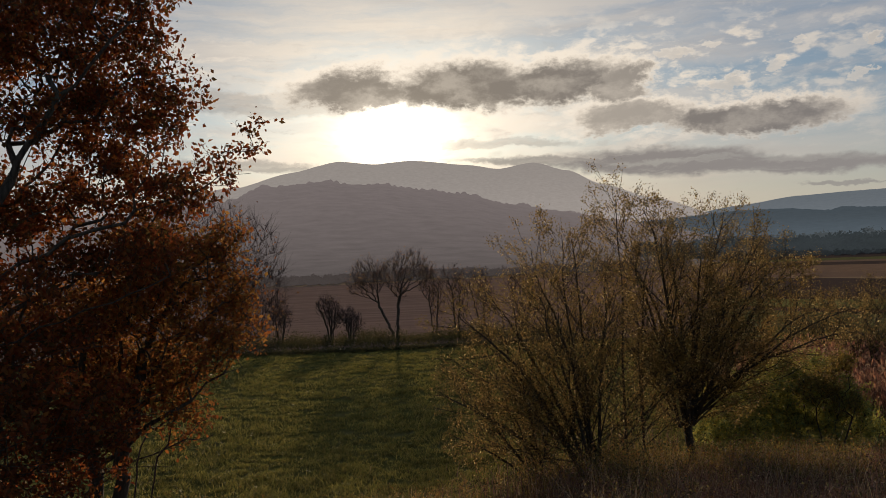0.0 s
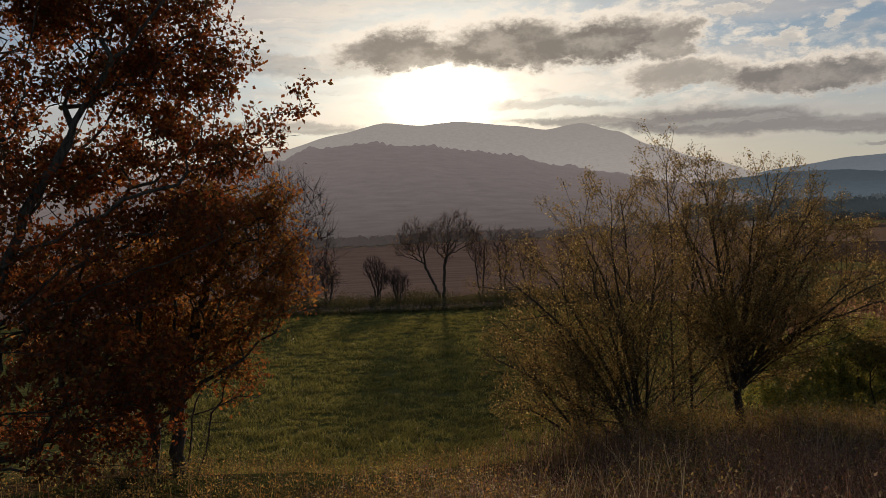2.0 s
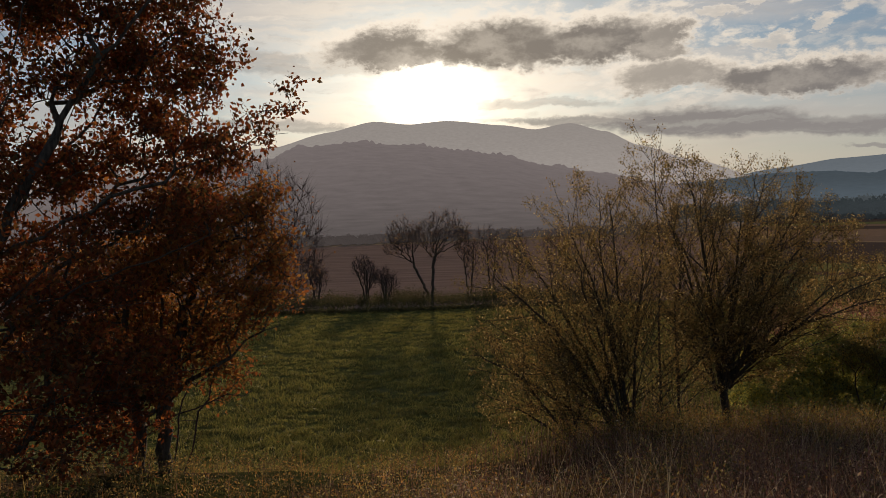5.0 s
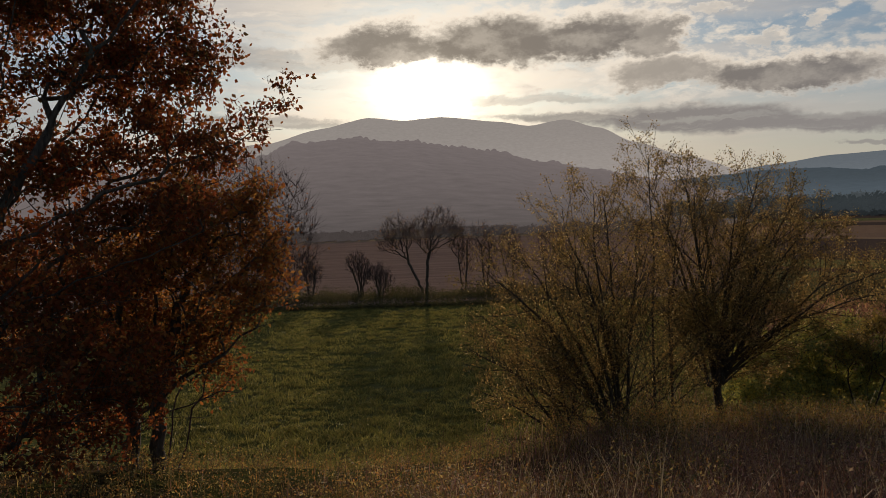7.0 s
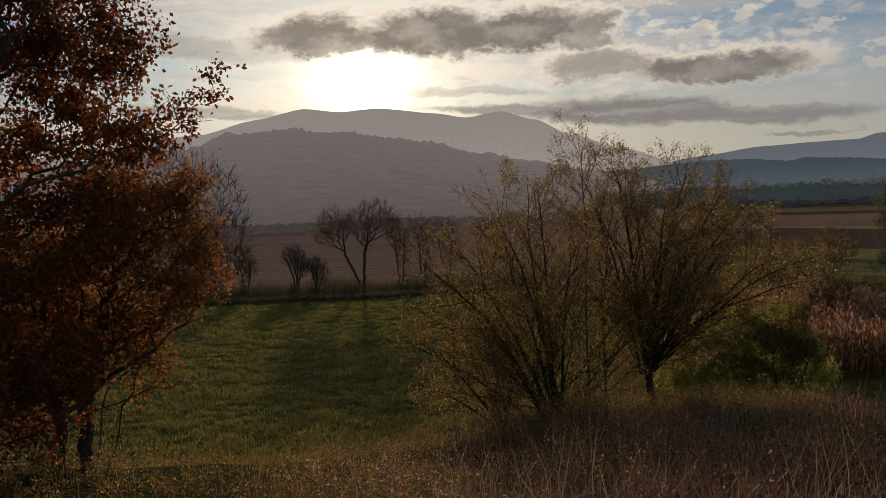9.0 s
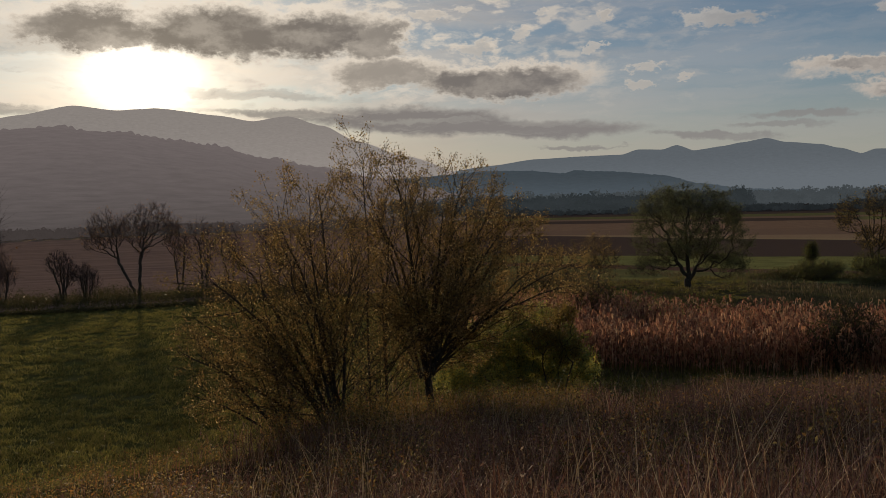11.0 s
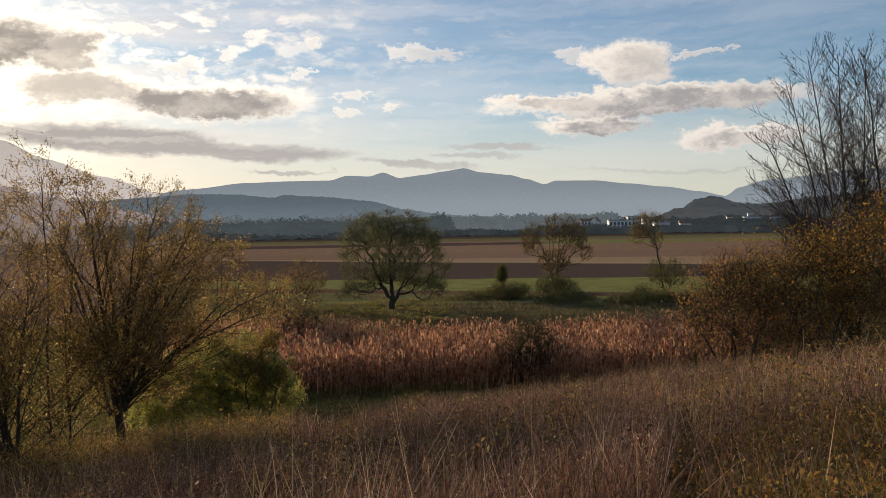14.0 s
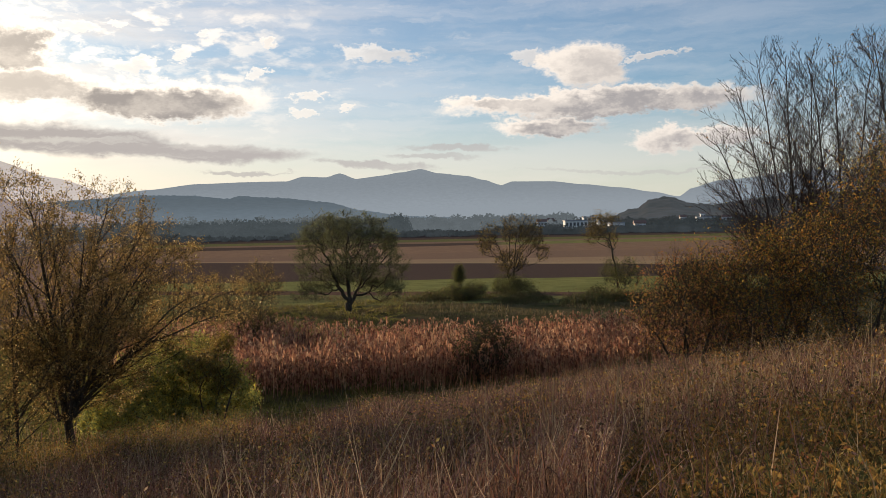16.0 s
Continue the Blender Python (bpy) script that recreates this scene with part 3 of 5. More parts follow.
def tube(soup, pts, radii, sides):
    pts = np.asarray(pts)
    t = np.gradient(pts, axis=0)
    t /= np.linalg.norm(t, axis=1)[:, None] + 1e-9
    side = np.cross(t, np.array([0.31, 0.87, 0.38]))
    side /= np.linalg.norm(side, axis=1)[:, None] + 1e-9
    up = np.cross(t, side)
    a = np.arange(sides) * 2 * np.pi / sides
    ring = side[:, None] * np.cos(a)[None, :, None] + up[:, None] * np.sin(a)[None, :, None]
    V = pts[:, None] + ring * np.asarray(radii)[:, None, None]
    F = [(i * sides + k, i * sides + (k + 1) % sides, (i + 1) * sides + (k + 1) % sides, (i + 1) * sides + k) for i in range(len(pts) - 1) for k in range(sides)]
    soup.put(V.reshape(-1, 3), F)


def leaves(rng, soup, at, size, slim=0.5, droop=0.3):
    """A bent diamond for each leaf."""
    n = len(at)
    if not n:
        return
    d = rng.normal(0, 1, (n, 3))
    d[:, 2] -= droop
    d /= np.linalg.norm(d, axis=1)[:, None]
    s = np.cross(d, rng.normal(0, 1, (n, 3)))
    s /= np.linalg.norm(s, axis=1)[:, None] + 1e-9
    u = np.cross(d, s)
    L = size * rng.uniform(0.6, 1.3, n)[:, None]
    W = L * slim * 0.5
    V = np.stack([at, at + d * L * 0.45 + s * W + u * L * 0.08, at + d * L, at + d * L * 0.45 - s * W + u * L * 0.08], 1)
    soup.grid(V, n, [(0, 1, 2, 3)])


def in_clumps(rng, clumps, count):
    """Points inside ellipsoids (x, y, z, across, high, share)."""
    share = np.array([c[5] if len(c) > 5 else c[3] ** 2 * c[4] for c in clumps], float)
    share = share / share.sum()
    out = []
    for c, k in zip(clumps, (share * count).astype(int)):
        q = rng.normal(0, 1, (k, 3))
        q *= (rng.uniform(0.05, 1, k) ** 0.42 / np.linalg.norm(q, axis=1))[:, None]
        out.append(q * np.array([c[3], c[3], c[4]]) + np.array(c[:3]))
    return np.concatenate(out)


def tree(name, label, base, stems, clumps, tips, leaf, leaf_count, leaf_size, wood, seed, trunk_r=0.16, thin=0.006, slim=0.5,
         category="tree", group="", reach=0.3, balance=0.25, bare=None, limbs=10, spread=0.12, shoots=0, shoot=0.4, lift=0.4, wiggle=0.04, upsweep=0.5):
    """A tree at base; stems and clumps are given from there in metres."""
    rng = np.random.default_rng(seed)
    thing = tagged(new(name), label, category, group)
    thing.location = base
    points = in_clumps(rng, clumps, tips)
    A, parent, first = grow(rng, stems, list(points), reach, balance, wiggle, upsweep)
    chains, load = skeleton_chains(parent)
    R = np.maximum(thin, trunk_r * (load / load.max()) ** 0.5)
    chains.sort(key=lambda c: -R[c[0]] * len(c))
    twigs = Soup()
    for i, c in enumerate(chains):
        r = np.minimum(R[c], R[c[1] if len(c) > 1 else c[0]] * 1.05)
        if i < len(stems) + limbs and len(c) > 4:
            s = Soup()
            tube(s, A[c], r, 8 if r[0] > 0.08 else 6)
            part("trunk" if i < len(stems) else "limb", s, wood, thing, smooth=True)
        elif len(c) > 1:
            tube(twigs, A[c], r, 4 if r[0] > 0.02 else 3)
    part("twig_mass", twigs, BARK_TWIG if bare else wood, thing, "fine twigs", "stuff")
    # short shoots at the ends
    ends = np.array([i for i in range(first, len(A)) if load[i] <= 4])
    pick = ends[rng.integers(0, len(ends), shoots)] if shoots else ends[:0]
    way = A[pick] - A[parent[pick]]
    way = way / (np.linalg.norm(way, axis=1)[:, None] + 1e-6) * 0.6 + rng.normal(0, 0.55, (len(pick), 3)) + np.array([0, 0, lift])
    way *= (shoot * rng.uniform(0.5, 1.3, len(pick)) / (np.linalg.norm(way, axis=1) + 1e-6))[:, None]
    side = np.cross(way, rng.normal(0, 1, way.shape))
    side *= (thin / (np.linalg.norm(side, axis=1) + 1e-9))[:, None]
    up = np.cross(way, side)
    up *= (thin / (np.linalg.norm(up, axis=1) + 1e-9))[:, None]
    if len(pick):
        a = A[pick]
        V = np.stack([a + side, a - side * 0.5 + up * 0.87, a - side * 0.5 - up * 0.87, a + way], 1)
        s = Soup()
        s.grid(V, len(pick), [(0, 1, 3), (1, 2, 3), (2, 0, 3)])
        part("shoot_mass", s, BARK_TWIG if bare else wood, thing, "thin end shoots", "stuff")
    if leaf_count:
        if shoots:
            k = rng.integers(0, len(pick), leaf_count)
            at = A[pick][k] + way[k] * rng.uniform(0.1, 1.05, leaf_count)[:, None]
        else:
            k = ends[rng.integers(0, len(ends), leaf_count)]
            at = A[k]
        s = Soup()
        leaves(rng, s, at + rng.normal(0, spread, (leaf_count, 3)), leaf_size, slim)
        part("foliage", s, leaf, thing, kind="stuff")
    return thing


def fan(rng, count, height, spread, lean=(0, 0)):
    """Several stems that rise from one stool."""
    out = []
    for i in range(count):
        a = 2 * np.pi * (i + rng.uniform(-0.3, 0.3)) / count
        e = np.array([np.cos(a), np.sin(a)]) * spread * rng.uniform(0.5, 1.0) + np.array(lean)
        h = height * rng.uniform(0.75, 1.0)
        foot = np.array([np.cos(a), np.sin(a)]) * 0.18
        out.append([(*foot, -0.1), (*(foot + e * 0.25), h * 0.35), (*(foot + e * 0.65), h * 0.7), (*(foot + e), h)])
    return out


RNG = np.random.default_rng(5)


def crown(base, distance, clumps):
    """Clumps of a crown from bearing, height in degrees above the eye's level, half width and half height in metres; returns them from the base."""
    out = []
    for i, (b, h, across, high) in enumerate(clumps):
        a = radians(b)
        d = distance + ((i * 7) % 5 - 2) * across * 0.3
        out.append((-math.sin(a) * d - base[0], math.cos(a) * d - base[1], EYE + d * math.tan(radians(h)) - base[2], across, high))
    return out


def arched(rng, ends, start=(0.0, 0.0, -0.15), rise=0.55):
    """Stems that leave one place, steep at first and then leaning out to their ends."""
    out = []
    for x, y, z in ends:
        a, b = np.array(start) + np.append(rng.normal(0, 0.14, 2), 0), np.array((x, y, z))
        c = a + (b - a) * np.array((0.28, 0.28, rise))
        c2 = a + (b - a) * np.array((0.75, 0.75, 0.85)) + np.append(rng.normal(0, 0.1, 2), 0)
        pts = []
        for f in np.linspace(0, 1, 9):
            pts.append(tuple((1 - f) ** 3 * a + 3 * (1 - f) ** 2 * f * c + 3 * (1 - f) * f * f * c2 + f ** 3 * b))
        out.append(pts)
    return out


# the big oak, and the young one in front of the meadow
OAK = spot(32.6, 15.0)
tree("oak_tree", "large oak with dark rust-red autumn leaves and long bare lower boughs", OAK,
     [[(0, 0, -0.2), (0.05, 0.0, 2.0), (0.35, 0.0, 4.5), (0.55, 0.1, 7.0), (0.8, 0.1, 10.5)]]
     + arched(RNG, [(4.8, 2.2, 5.9), (3.1, 1.4, 8.4), (4.1, 1.2, 9.6), (2.1, 0.6, 10.2)], (0.25, 0, 3.6), 0.4)
     + arched(RNG, [(3.9, 1.6, 3.2), (4.5, 1.9, 4.4), (3.1, 0.6, 5.2)], (0.12, 0, 2.8), 0.3)
     + arched(RNG, [(3.5, 1.2, 1.1), (4.1, 1.6, 2.0), (2.9, 0.5, 0.4), (2.5, -0.3, 1.6), (-2.0, 0.5, 2.5)], (0.04, 0, 1.5), 0.3),
     crown(OAK, 15.6, [
         (10.9, 9.2, 0.18, 0.16), (11.9, 8.7, 0.3, 0.26), (13.1, 7.7, 0.36, 0.28), (14.4, 6.6, 0.45, 0.3), (15.8, 5.5, 0.5, 0.35), (17.9, 9.6, 0.7, 0.6), (18.4, 13.0, 0.6, 0.85),
         (21.5, 12.0, 1.0, 1.0), (25.0, 14.0, 1.1, 0.8), (28.5, 13.0, 1.1, 0.7), (17.6, 4.2, 0.8, 0.5), (20.5, 5.0, 1.0, 0.7), (25.0, 4.2, 1.1, 0.5),
         (20.0, 1.0, 1.0, 0.5), (24.5, 0.5, 1.0, 0.4), (30.0, 2.0, 1.0, 0.5), (21.0, 17.0, 1.1, 1.0), (26.0, 17.5, 1.5, 1.0), (31.0, 16.0, 1.3, 1.0),
         (21.5, 8.5, 1.1, 0.9), (27.0, 9.3, 1.0, 0.45), (31.0, 8.0, 0.9, 0.6), (24.0, 9.5, 0.9, 0.6), (28.0, -1.0, 1.3, 0.4), (26.0, -4.0, 1.4, 0.35), (29.0, -6.0, 1.2, 0.3), (25.0, -7.5, 1.4, 0.3), (27.0, 2.8, 1.2, 0.4), (29.0, 5.5, 1.0, 0.5), (24.0, -10.0, 1.2, 0.3), (30.5, -9.0, 1.4, 0.25), (27.0, -11.0, 1.4, 0.25), (31.0, -12.0, 1.3, 0.25), (28.0, -13.2, 1.4, 0.22), (24.5, -12.6, 1.1, 0.25), (31.5, -3.5, 1.2, 0.3)]),
     3300, OAK_RED, 60000, 0.10, BARK_OAK, 11, trunk_r=0.16, slim=0.62, balance=0.2, limbs=18, spread=0.06, shoots=7500, shoot=0.33, lift=0.1, thin=0.004)
YOUNG_OAK = spot(22.8, 18.0)
tree("oak_tree", "young oak with low spreading boughs and orange-brown leaves", YOUNG_OAK,
     [[(0, 0, -0.2), (-0.05, 0.05, 1.2), (-0.2, 0.0, 2.6), (-0.1, 0.1, 4.4)], [(0.45, 0.1, -0.2), (0.5, 0.1, 1.0), (0.8, 0.2, 2.4), (1.2, 0.3, 3.8)]]
     + arched(RNG, [(2.9, 0.3, 2.8), (2.4, -0.2, 1.6), (-2.6, 0.2, 1.9), (-2.2, -0.3, 1.0), (-2.0, 0.2, 3.2)], (-0.05, 0, 0.9), 0.35),
     crown(YOUNG_OAK, 18.0, [
         (14.8, 1.5, 0.6, 0.4), (17.0, 0.2, 1.1, 0.7), (14.2, -2.2, 0.8, 0.6), (20.0, -2.0, 1.3, 0.8), (13.4, -4.3, 0.5, 0.35), (16.8, -5.2, 1.0, 0.7), (19.5, -7.5, 1.1, 0.6),
         (23.5, -3.0, 1.2, 0.7), (17.6, -9.6, 0.6, 0.45), (27.0, -7.0, 1.2, 0.3), (22.5, -9.0, 1.0, 0.4), (29.0, -3.0, 1.0, 0.35), (22.5, -6.0, 1.2, 0.6), (19.5, 1.5, 0.9, 0.5)]),
     1500, OAK_LEAF, 24000, 0.105, BARK_OAK, 12, trunk_r=0.14, slim=0.62, balance=0.2, limbs=12, spread=0.09, shoots=5000, shoot=0.33, lift=0.1, thin=0.004)

def sprig(rng, start, way, length, lift, bend=0.12, n=7):
    """A bough from start: leaves along way and turns upward as it thins."""
    pts, p, d = [np.array(start)], np.array(start, float), np.array(way) / np.linalg.norm(way)
    for _ in range(n - 1):
        p = p + d * length / (n - 1)
        d = d + np.array([0, 0, lift / n]) + rng.normal(0, bend, 3) / n ** 0.5
        d /= np.linalg.norm(d)
        pts.append(p)
    return np.array(pts)


def offshoots(rng, pts, radius, every, ratio, angle, lift, begin=0.15):
    """Side shoots of a bough, alternating round it, longest low down."""
    total = np.linalg.norm(np.diff(pts, axis=0), axis=1).sum()
    count = max(2, int(total / every))
    out = []
    for i in range(count):
        f = begin + (0.98 - begin) * (i + rng.uniform(0, 0.9)) / count
        k = f * (len(pts) - 1)
        j = min(int(k), len(pts) - 2)
        at, along = pts[j] + (pts[j + 1] - pts[j]) * (k - j), pts[j + 1] - pts[j]
        along = along / np.linalg.norm(along)
        across = np.cross(along, rng.normal(0, 1, 3))
        across /= np.linalg.norm(across) + 1e-9
        a = radians(angle * rng.uniform(0.7, 1.3))
        length = total * ratio * (1.12 - 0.85 * f) * rng.uniform(0.6, 1.2)
        out.append((sprig(rng, at, along * math.cos(a) + across * math.sin(a), length, lift), radius * (1 - 0.8 * f)))
    return out


def stemmed_tree(name, label, bearing, distance, ends, seed, wood, twig, leaf, leaf_count, stem_r, leaf_size, limbs=(), limb_start=None, fork=None, every=(0.26, 0.12, 0.22),
                 ratio=(0.36, 0.42, 0.5), angle=42, lift=(0.4, 0.3, 0.2), fine=0.75, thin=0.0045, category="tree", group="", slim=0.5, spread=0.03, rise=0.36, wander=0.04, low=0.22):
    """A tree of several stems, boughs, twigs and leaves. Ends and starts are given by bearing, degrees above the eye's level, and depth."""
    rng = np.random.default_rng(seed)
    foot = spot(bearing, distance)
    thing = tagged(new(name), label, category, group)
    thing.location = foot

    def local(b, elevation, depth=0.0):
        a, d = radians(b), distance + depth
        return (-math.sin(a) * d - foot.x, math.cos(a) * d - foot.y, EYE + d * math.tan(radians(elevation)) - foot.z)

    top = local(*fork) if fork else (0.0, 0.0, -0.15)
    stems = []
    for e in ends:
        share = rng.uniform(0.5, 1.0) if fork else 1.0
        stems.append(np.array(arched(rng, [local(*e)], (top[0] * share, top[1] * share, top[2] * share), rise * rng.uniform(0.8, 1.35))[0]))
    stems += [np.array(q) for q in arched(rng, [local(*e) for e in limbs], local(*limb_start), 0.3)] if limbs else []
    if fork:
        s = Soup()
        tube(s, [(0, 0, -0.2), (0.04, 0.02, top[2] * 0.3), (top[0] * 0.5 + 0.05, top[1] * 0.5, top[2] * 0.6), top], [stem_r * 2.3, stem_r * 1.9, stem_r * 1.7, stem_r * 1.5], 9)
        part("trunk", s, wood, thing, smooth=True)
    twigs, ends_of = Soup(), []
    for i, q in enumerate(stems):
        main = i < len(ends)
        limb_r = stem_r * (rng.uniform(0.75, 1.1) if main else 0.45)
        q = q + np.cumsum(rng.normal(0, wander, q.shape), axis=0) * np.linspace(0, 1, len(q))[:, None]
        s = Soup()
        tube(s, q, np.linspace(limb_r, 0.008, len(q)), 7)
        part("limb" if fork or not main else "trunk", s, wood, thing, smooth=True)
        for pts, r in offshoots(rng, q, limb_r * 0.42, every[0], ratio[0], angle, lift[0], low if main else 0.1):
            tube(twigs, pts, np.linspace(max(r, thin * 1.2), thin, len(pts)), 4)
            ends_of.append((pts[1], pts[4]))
            for pts2, r2 in offshoots(rng, pts, r * 0.5, every[1], ratio[1], angle * 0.9, lift[1], 0.15):
                tube(twigs, pts2[::2], np.linspace(max(r2, thin), thin * 0.8, len(pts2[::2])), 3)
                ends_of.append((pts2[1], pts2[-1]))
                if rng.uniform() < fine:
                    for pts3, _ in offshoots(rng, pts2, thin, every[2], ratio[2], 34, lift[2], 0.3):
                        tube(twigs, pts3[::3], [thin * 0.85, thin * 0.75, thin * 0.6], 3)
                        ends_of.append((pts3[0], pts3[-1]))
    part("twig_mass", twigs, twig, thing, "fine bare twigs", "stuff")
    runs = np.array(ends_of)[rng.integers(0, len(ends_of), leaf_count)]
    s = Soup()
    at = runs[:, 0] + (runs[:, 1] - runs[:, 0]) * rng.uniform(0.15, 1.05, (leaf_count, 1))
    leaves(rng, s, at + rng.normal(0, spread, (leaf_count, 3)), leaf_size, slim)
    part("foliage", s, leaf, thing, kind="stuff")
    return thing


# the many-stemmed willows on the foot of the bank
WILLOW_WOOD = dict(wood=BARK_WILLOW, twig=BARK_WILLOW, leaf=WILLOW_LEAF, leaf_size=0.06, every=(0.34, 0.26, 0.2), ratio=(0.52, 0.48, 0.5), angle=46, lift=(0.5, 0.5, 0.5), fine=0.45, spread=0.085, thin=0.004, wander=0.075, low=0.08)
stemmed_tree("willow_tree", "many-stemmed willow with sparse small yellow-brown leaves", -9.3, 24.5,
             [(0.0, -6.6, 0.3), (-1.3, -3.8, -0.5), (-3.4, -1.6, 0.5), (-5.4, -0.4, -0.4), (-7.4, 0.6, 0.4), (-8.9, 0.3, -0.2), (-2.6, -5.4, 1.0), (-6.3, -2.6, -1.1), (-10.6, -1.2, 0.4), (0.2, -9.0, -0.4)],
             21, leaf_count=48000, stem_r=0.064, rise=0.42, **WILLOW_WOOD)
stemmed_tree("willow_shrub", "low willow shrub with arching stems leaning over the meadow", -6.2, 24.0,
             [(0.6, -8.4, 0.2), (-0.6, -10.4, -0.4), (-2.0, -8.6, 0.4), (0.4, -12.0, 0.0), (-4.6, -8.8, 0.3), (-7.6, -10.0, -0.3)],
             25, leaf_count=9000, stem_r=0.034, category="shrub", rise=0.5, **WILLOW_WOOD)
stemmed_tree("willow_tree", "slim young willow with one straight dark stem", -12.6, 25.5, [(-11.3, 3.0, 0.1), (-12.9, 0.0, 0.3), (-12.0, -3.5, -0.4)], 26,
             leaf_count=17000, stem_r=0.05, rise=0.42, **WILLOW_WOOD)
stemmed_tree("willow_tree", "tall willow with dark forking stems and thin olive leaves", -15.6, 26.0,
             [(-12.1, 2.5, 0.3), (-13.6, 2.7, -0.4), (-15.4, 1.6, 0.5), (-17.7, 2.2, -0.3), (-19.5, 0.6, 0.4), (-21.9, -0.8, -0.3), (-23.4, -4.0, 0.3), (-12.8, -1.2, 0.4), (-16.6, -0.5, -0.9), (-25.4, -5.4, 0.2), (-18.4, -4.6, 0.8), (-20.8, 0.3, -0.8), (-23.0, -1.6, 0.7), (-24.8, -4.0, -0.6)],
             22, leaf_count=70000, stem_r=0.068, fork=(-15.2, -10.0), limbs=[(-20.4, -7.2, 0.4), (-12.6, -7.6, -0.4), (-18.6, -8.6, -0.6), (-13.4, -9.8, 0.5), (-17.6, -10.4, 0.6), (-22.2, -7.6, -0.3), (-15.0, -7.0, -0.9)], limb_start=(-15.4, -11.6), **WILLOW_WOOD)

# a green shrub beside the willows, yellow on top
SHRUB = spot(-21.8, 33.0)
tree("shrub", "round dark green shrub with yellow leaves on top", SHRUB, fan(RNG, 6, 2.2, 1.4),
     crown(SHRUB, 33.0, [(-18.6, -10.2, 1.4, 0.9), (-20.5, -9.3, 1.5, 1.1), (-22.8, -8.9, 1.4, 1.1), (-24.6, -10.2, 1.1, 0.9), (-17.4, -11.6, 1.0, 0.7), (-20.0, -11.8, 1.8, 0.7), (-23.0, -11.8, 1.8, 0.8), (-25.8, -11.6, 0.8, 0.6), (-23.7, -7.9, 0.6, 0.5)]),
     900, SHRUB_LEAF, 52000, 0.1, BARK_WILLOW, 31, trunk_r=0.05, slim=0.5, category="shrub", shoots=6000, shoot=0.3, spread=0.07)
TOP = spot(-24.0, 31.5)
tree("shrub", "thin shrub with bright yellow autumn leaves", TOP, fan(RNG, 3, 2.4, 0.7),
     crown(TOP, 31.5, [(-24.6, -7.9, 0.55, 0.5), (-23.4, -9.2, 0.7, 0.5), (-25.0, -10.2, 0.5, 0.6)]), 200, YELLOW_LEAF, 4200, 0.09, BARK_WILLOW, 32, trunk_r=0.03, category="shrub", shoots=700, shoot=0.3, spread=0.05)

# the bare shrub behind the oak
BARE = spot(20.6, 20.4)
tree("bare_shrub", "leafless shrub with fine purple-brown twigs beside the oak", BARE, fan(RNG, 6, 4.2, 1.4, (1.3, 0)),
     crown(BARE, 21.5, [(13.2, 0.2, 1.0, 1.1), (14.8, 2.0, 0.8, 0.8), (11.8, -2.4, 0.6, 0.8), (16.0, -1.5, 1.0, 1.2), (13.0, -4.2, 0.9, 0.7)]),
     700, OAK_LEAF, 350, 0.08, BARK_TWIG, 33, trunk_r=0.022, category="shrub", shoots=2600, shoot=0.5, lift=0.5, bare=True, thin=0.0045, balance=0.4)

# trees along the far edge of the meadow
V_TREE = spot(3.5, 84.0)
tree("alder_tree", "forked bare tree with two spreading stems at the meadow's edge", V_TREE,
     [[(0, 0, -0.2), (-0.35, 0, 1.0), (-1.1, 0, 2.6), (-1.9, 0, 4.4), (-2.2, 0, 6.2)], [(0.25, 0, -0.2), (0.35, 0, 1.2), (0.5, 0, 3.4), (1.0, 0, 5.2), (1.5, 0, 7.2)]],
     crown(V_TREE, 84.0, [(5.0, -1.2, 1.9, 1.7), (5.8, -1.8, 1.3, 1.2), (2.4, -0.6, 1.8, 1.6), (1.4, -1.2, 1.3, 1.2), (3.6, -1.1, 1.5, 1.4), (3.0, -2.0, 1.2, 1.2)]),
     900, RUST_LEAF, 2200, 0.1, BARK_OAK, 41, trunk_r=0.15, thin=0.0075, group="trees along the meadow's far edge", shoots=4500, shoot=0.7, lift=0.5, bare=True, balance=0.4, upsweep=1.2)
for b, d, top, wide, seed, leafy_ones in ((7.7, 85.0, -2.4, 1.2, 42, 250), (0.8, 84.0, -0.6, 1.2, 43, 1500), (-0.7, 86.0, -0.7, 1.5, 44, 900), (11.0, 84.0, -2.4, 1.2, 45, 700), (-2.4, 85.0, -1.0, 1.6, 46, 900), (6.4, 82.5, -3.3, 1.3, 47, 60), (13.5, 85.0, -2.0, 1.8, 48, 900), (-5.2, 86.0, -1.2, 1.8, 49, 900)):
    foot = spot(b, d)
    tall = EYE + d * math.tan(radians(top))
    tree("alder_tree", "slender bare autumn tree at the meadow's edge", foot, fan(RNG, 2 if leafy_ones > 300 else 4, tall * 0.75, wide * 0.5),
         [(-0.3, 0, tall * 0.74, wide, tall * 0.27), (0.3, 0.2, tall * 0.5, wide * 0.8, tall * 0.3)], 360, RUST_LEAF, leafy_ones // 2, 0.1, BARK_OAK, seed, trunk_r=0.09, thin=0.009,
         group="trees along the meadow's far edge", shoots=1200, shoot=0.6, lift=0.6, bare=True, limbs=4, balance=0.4)

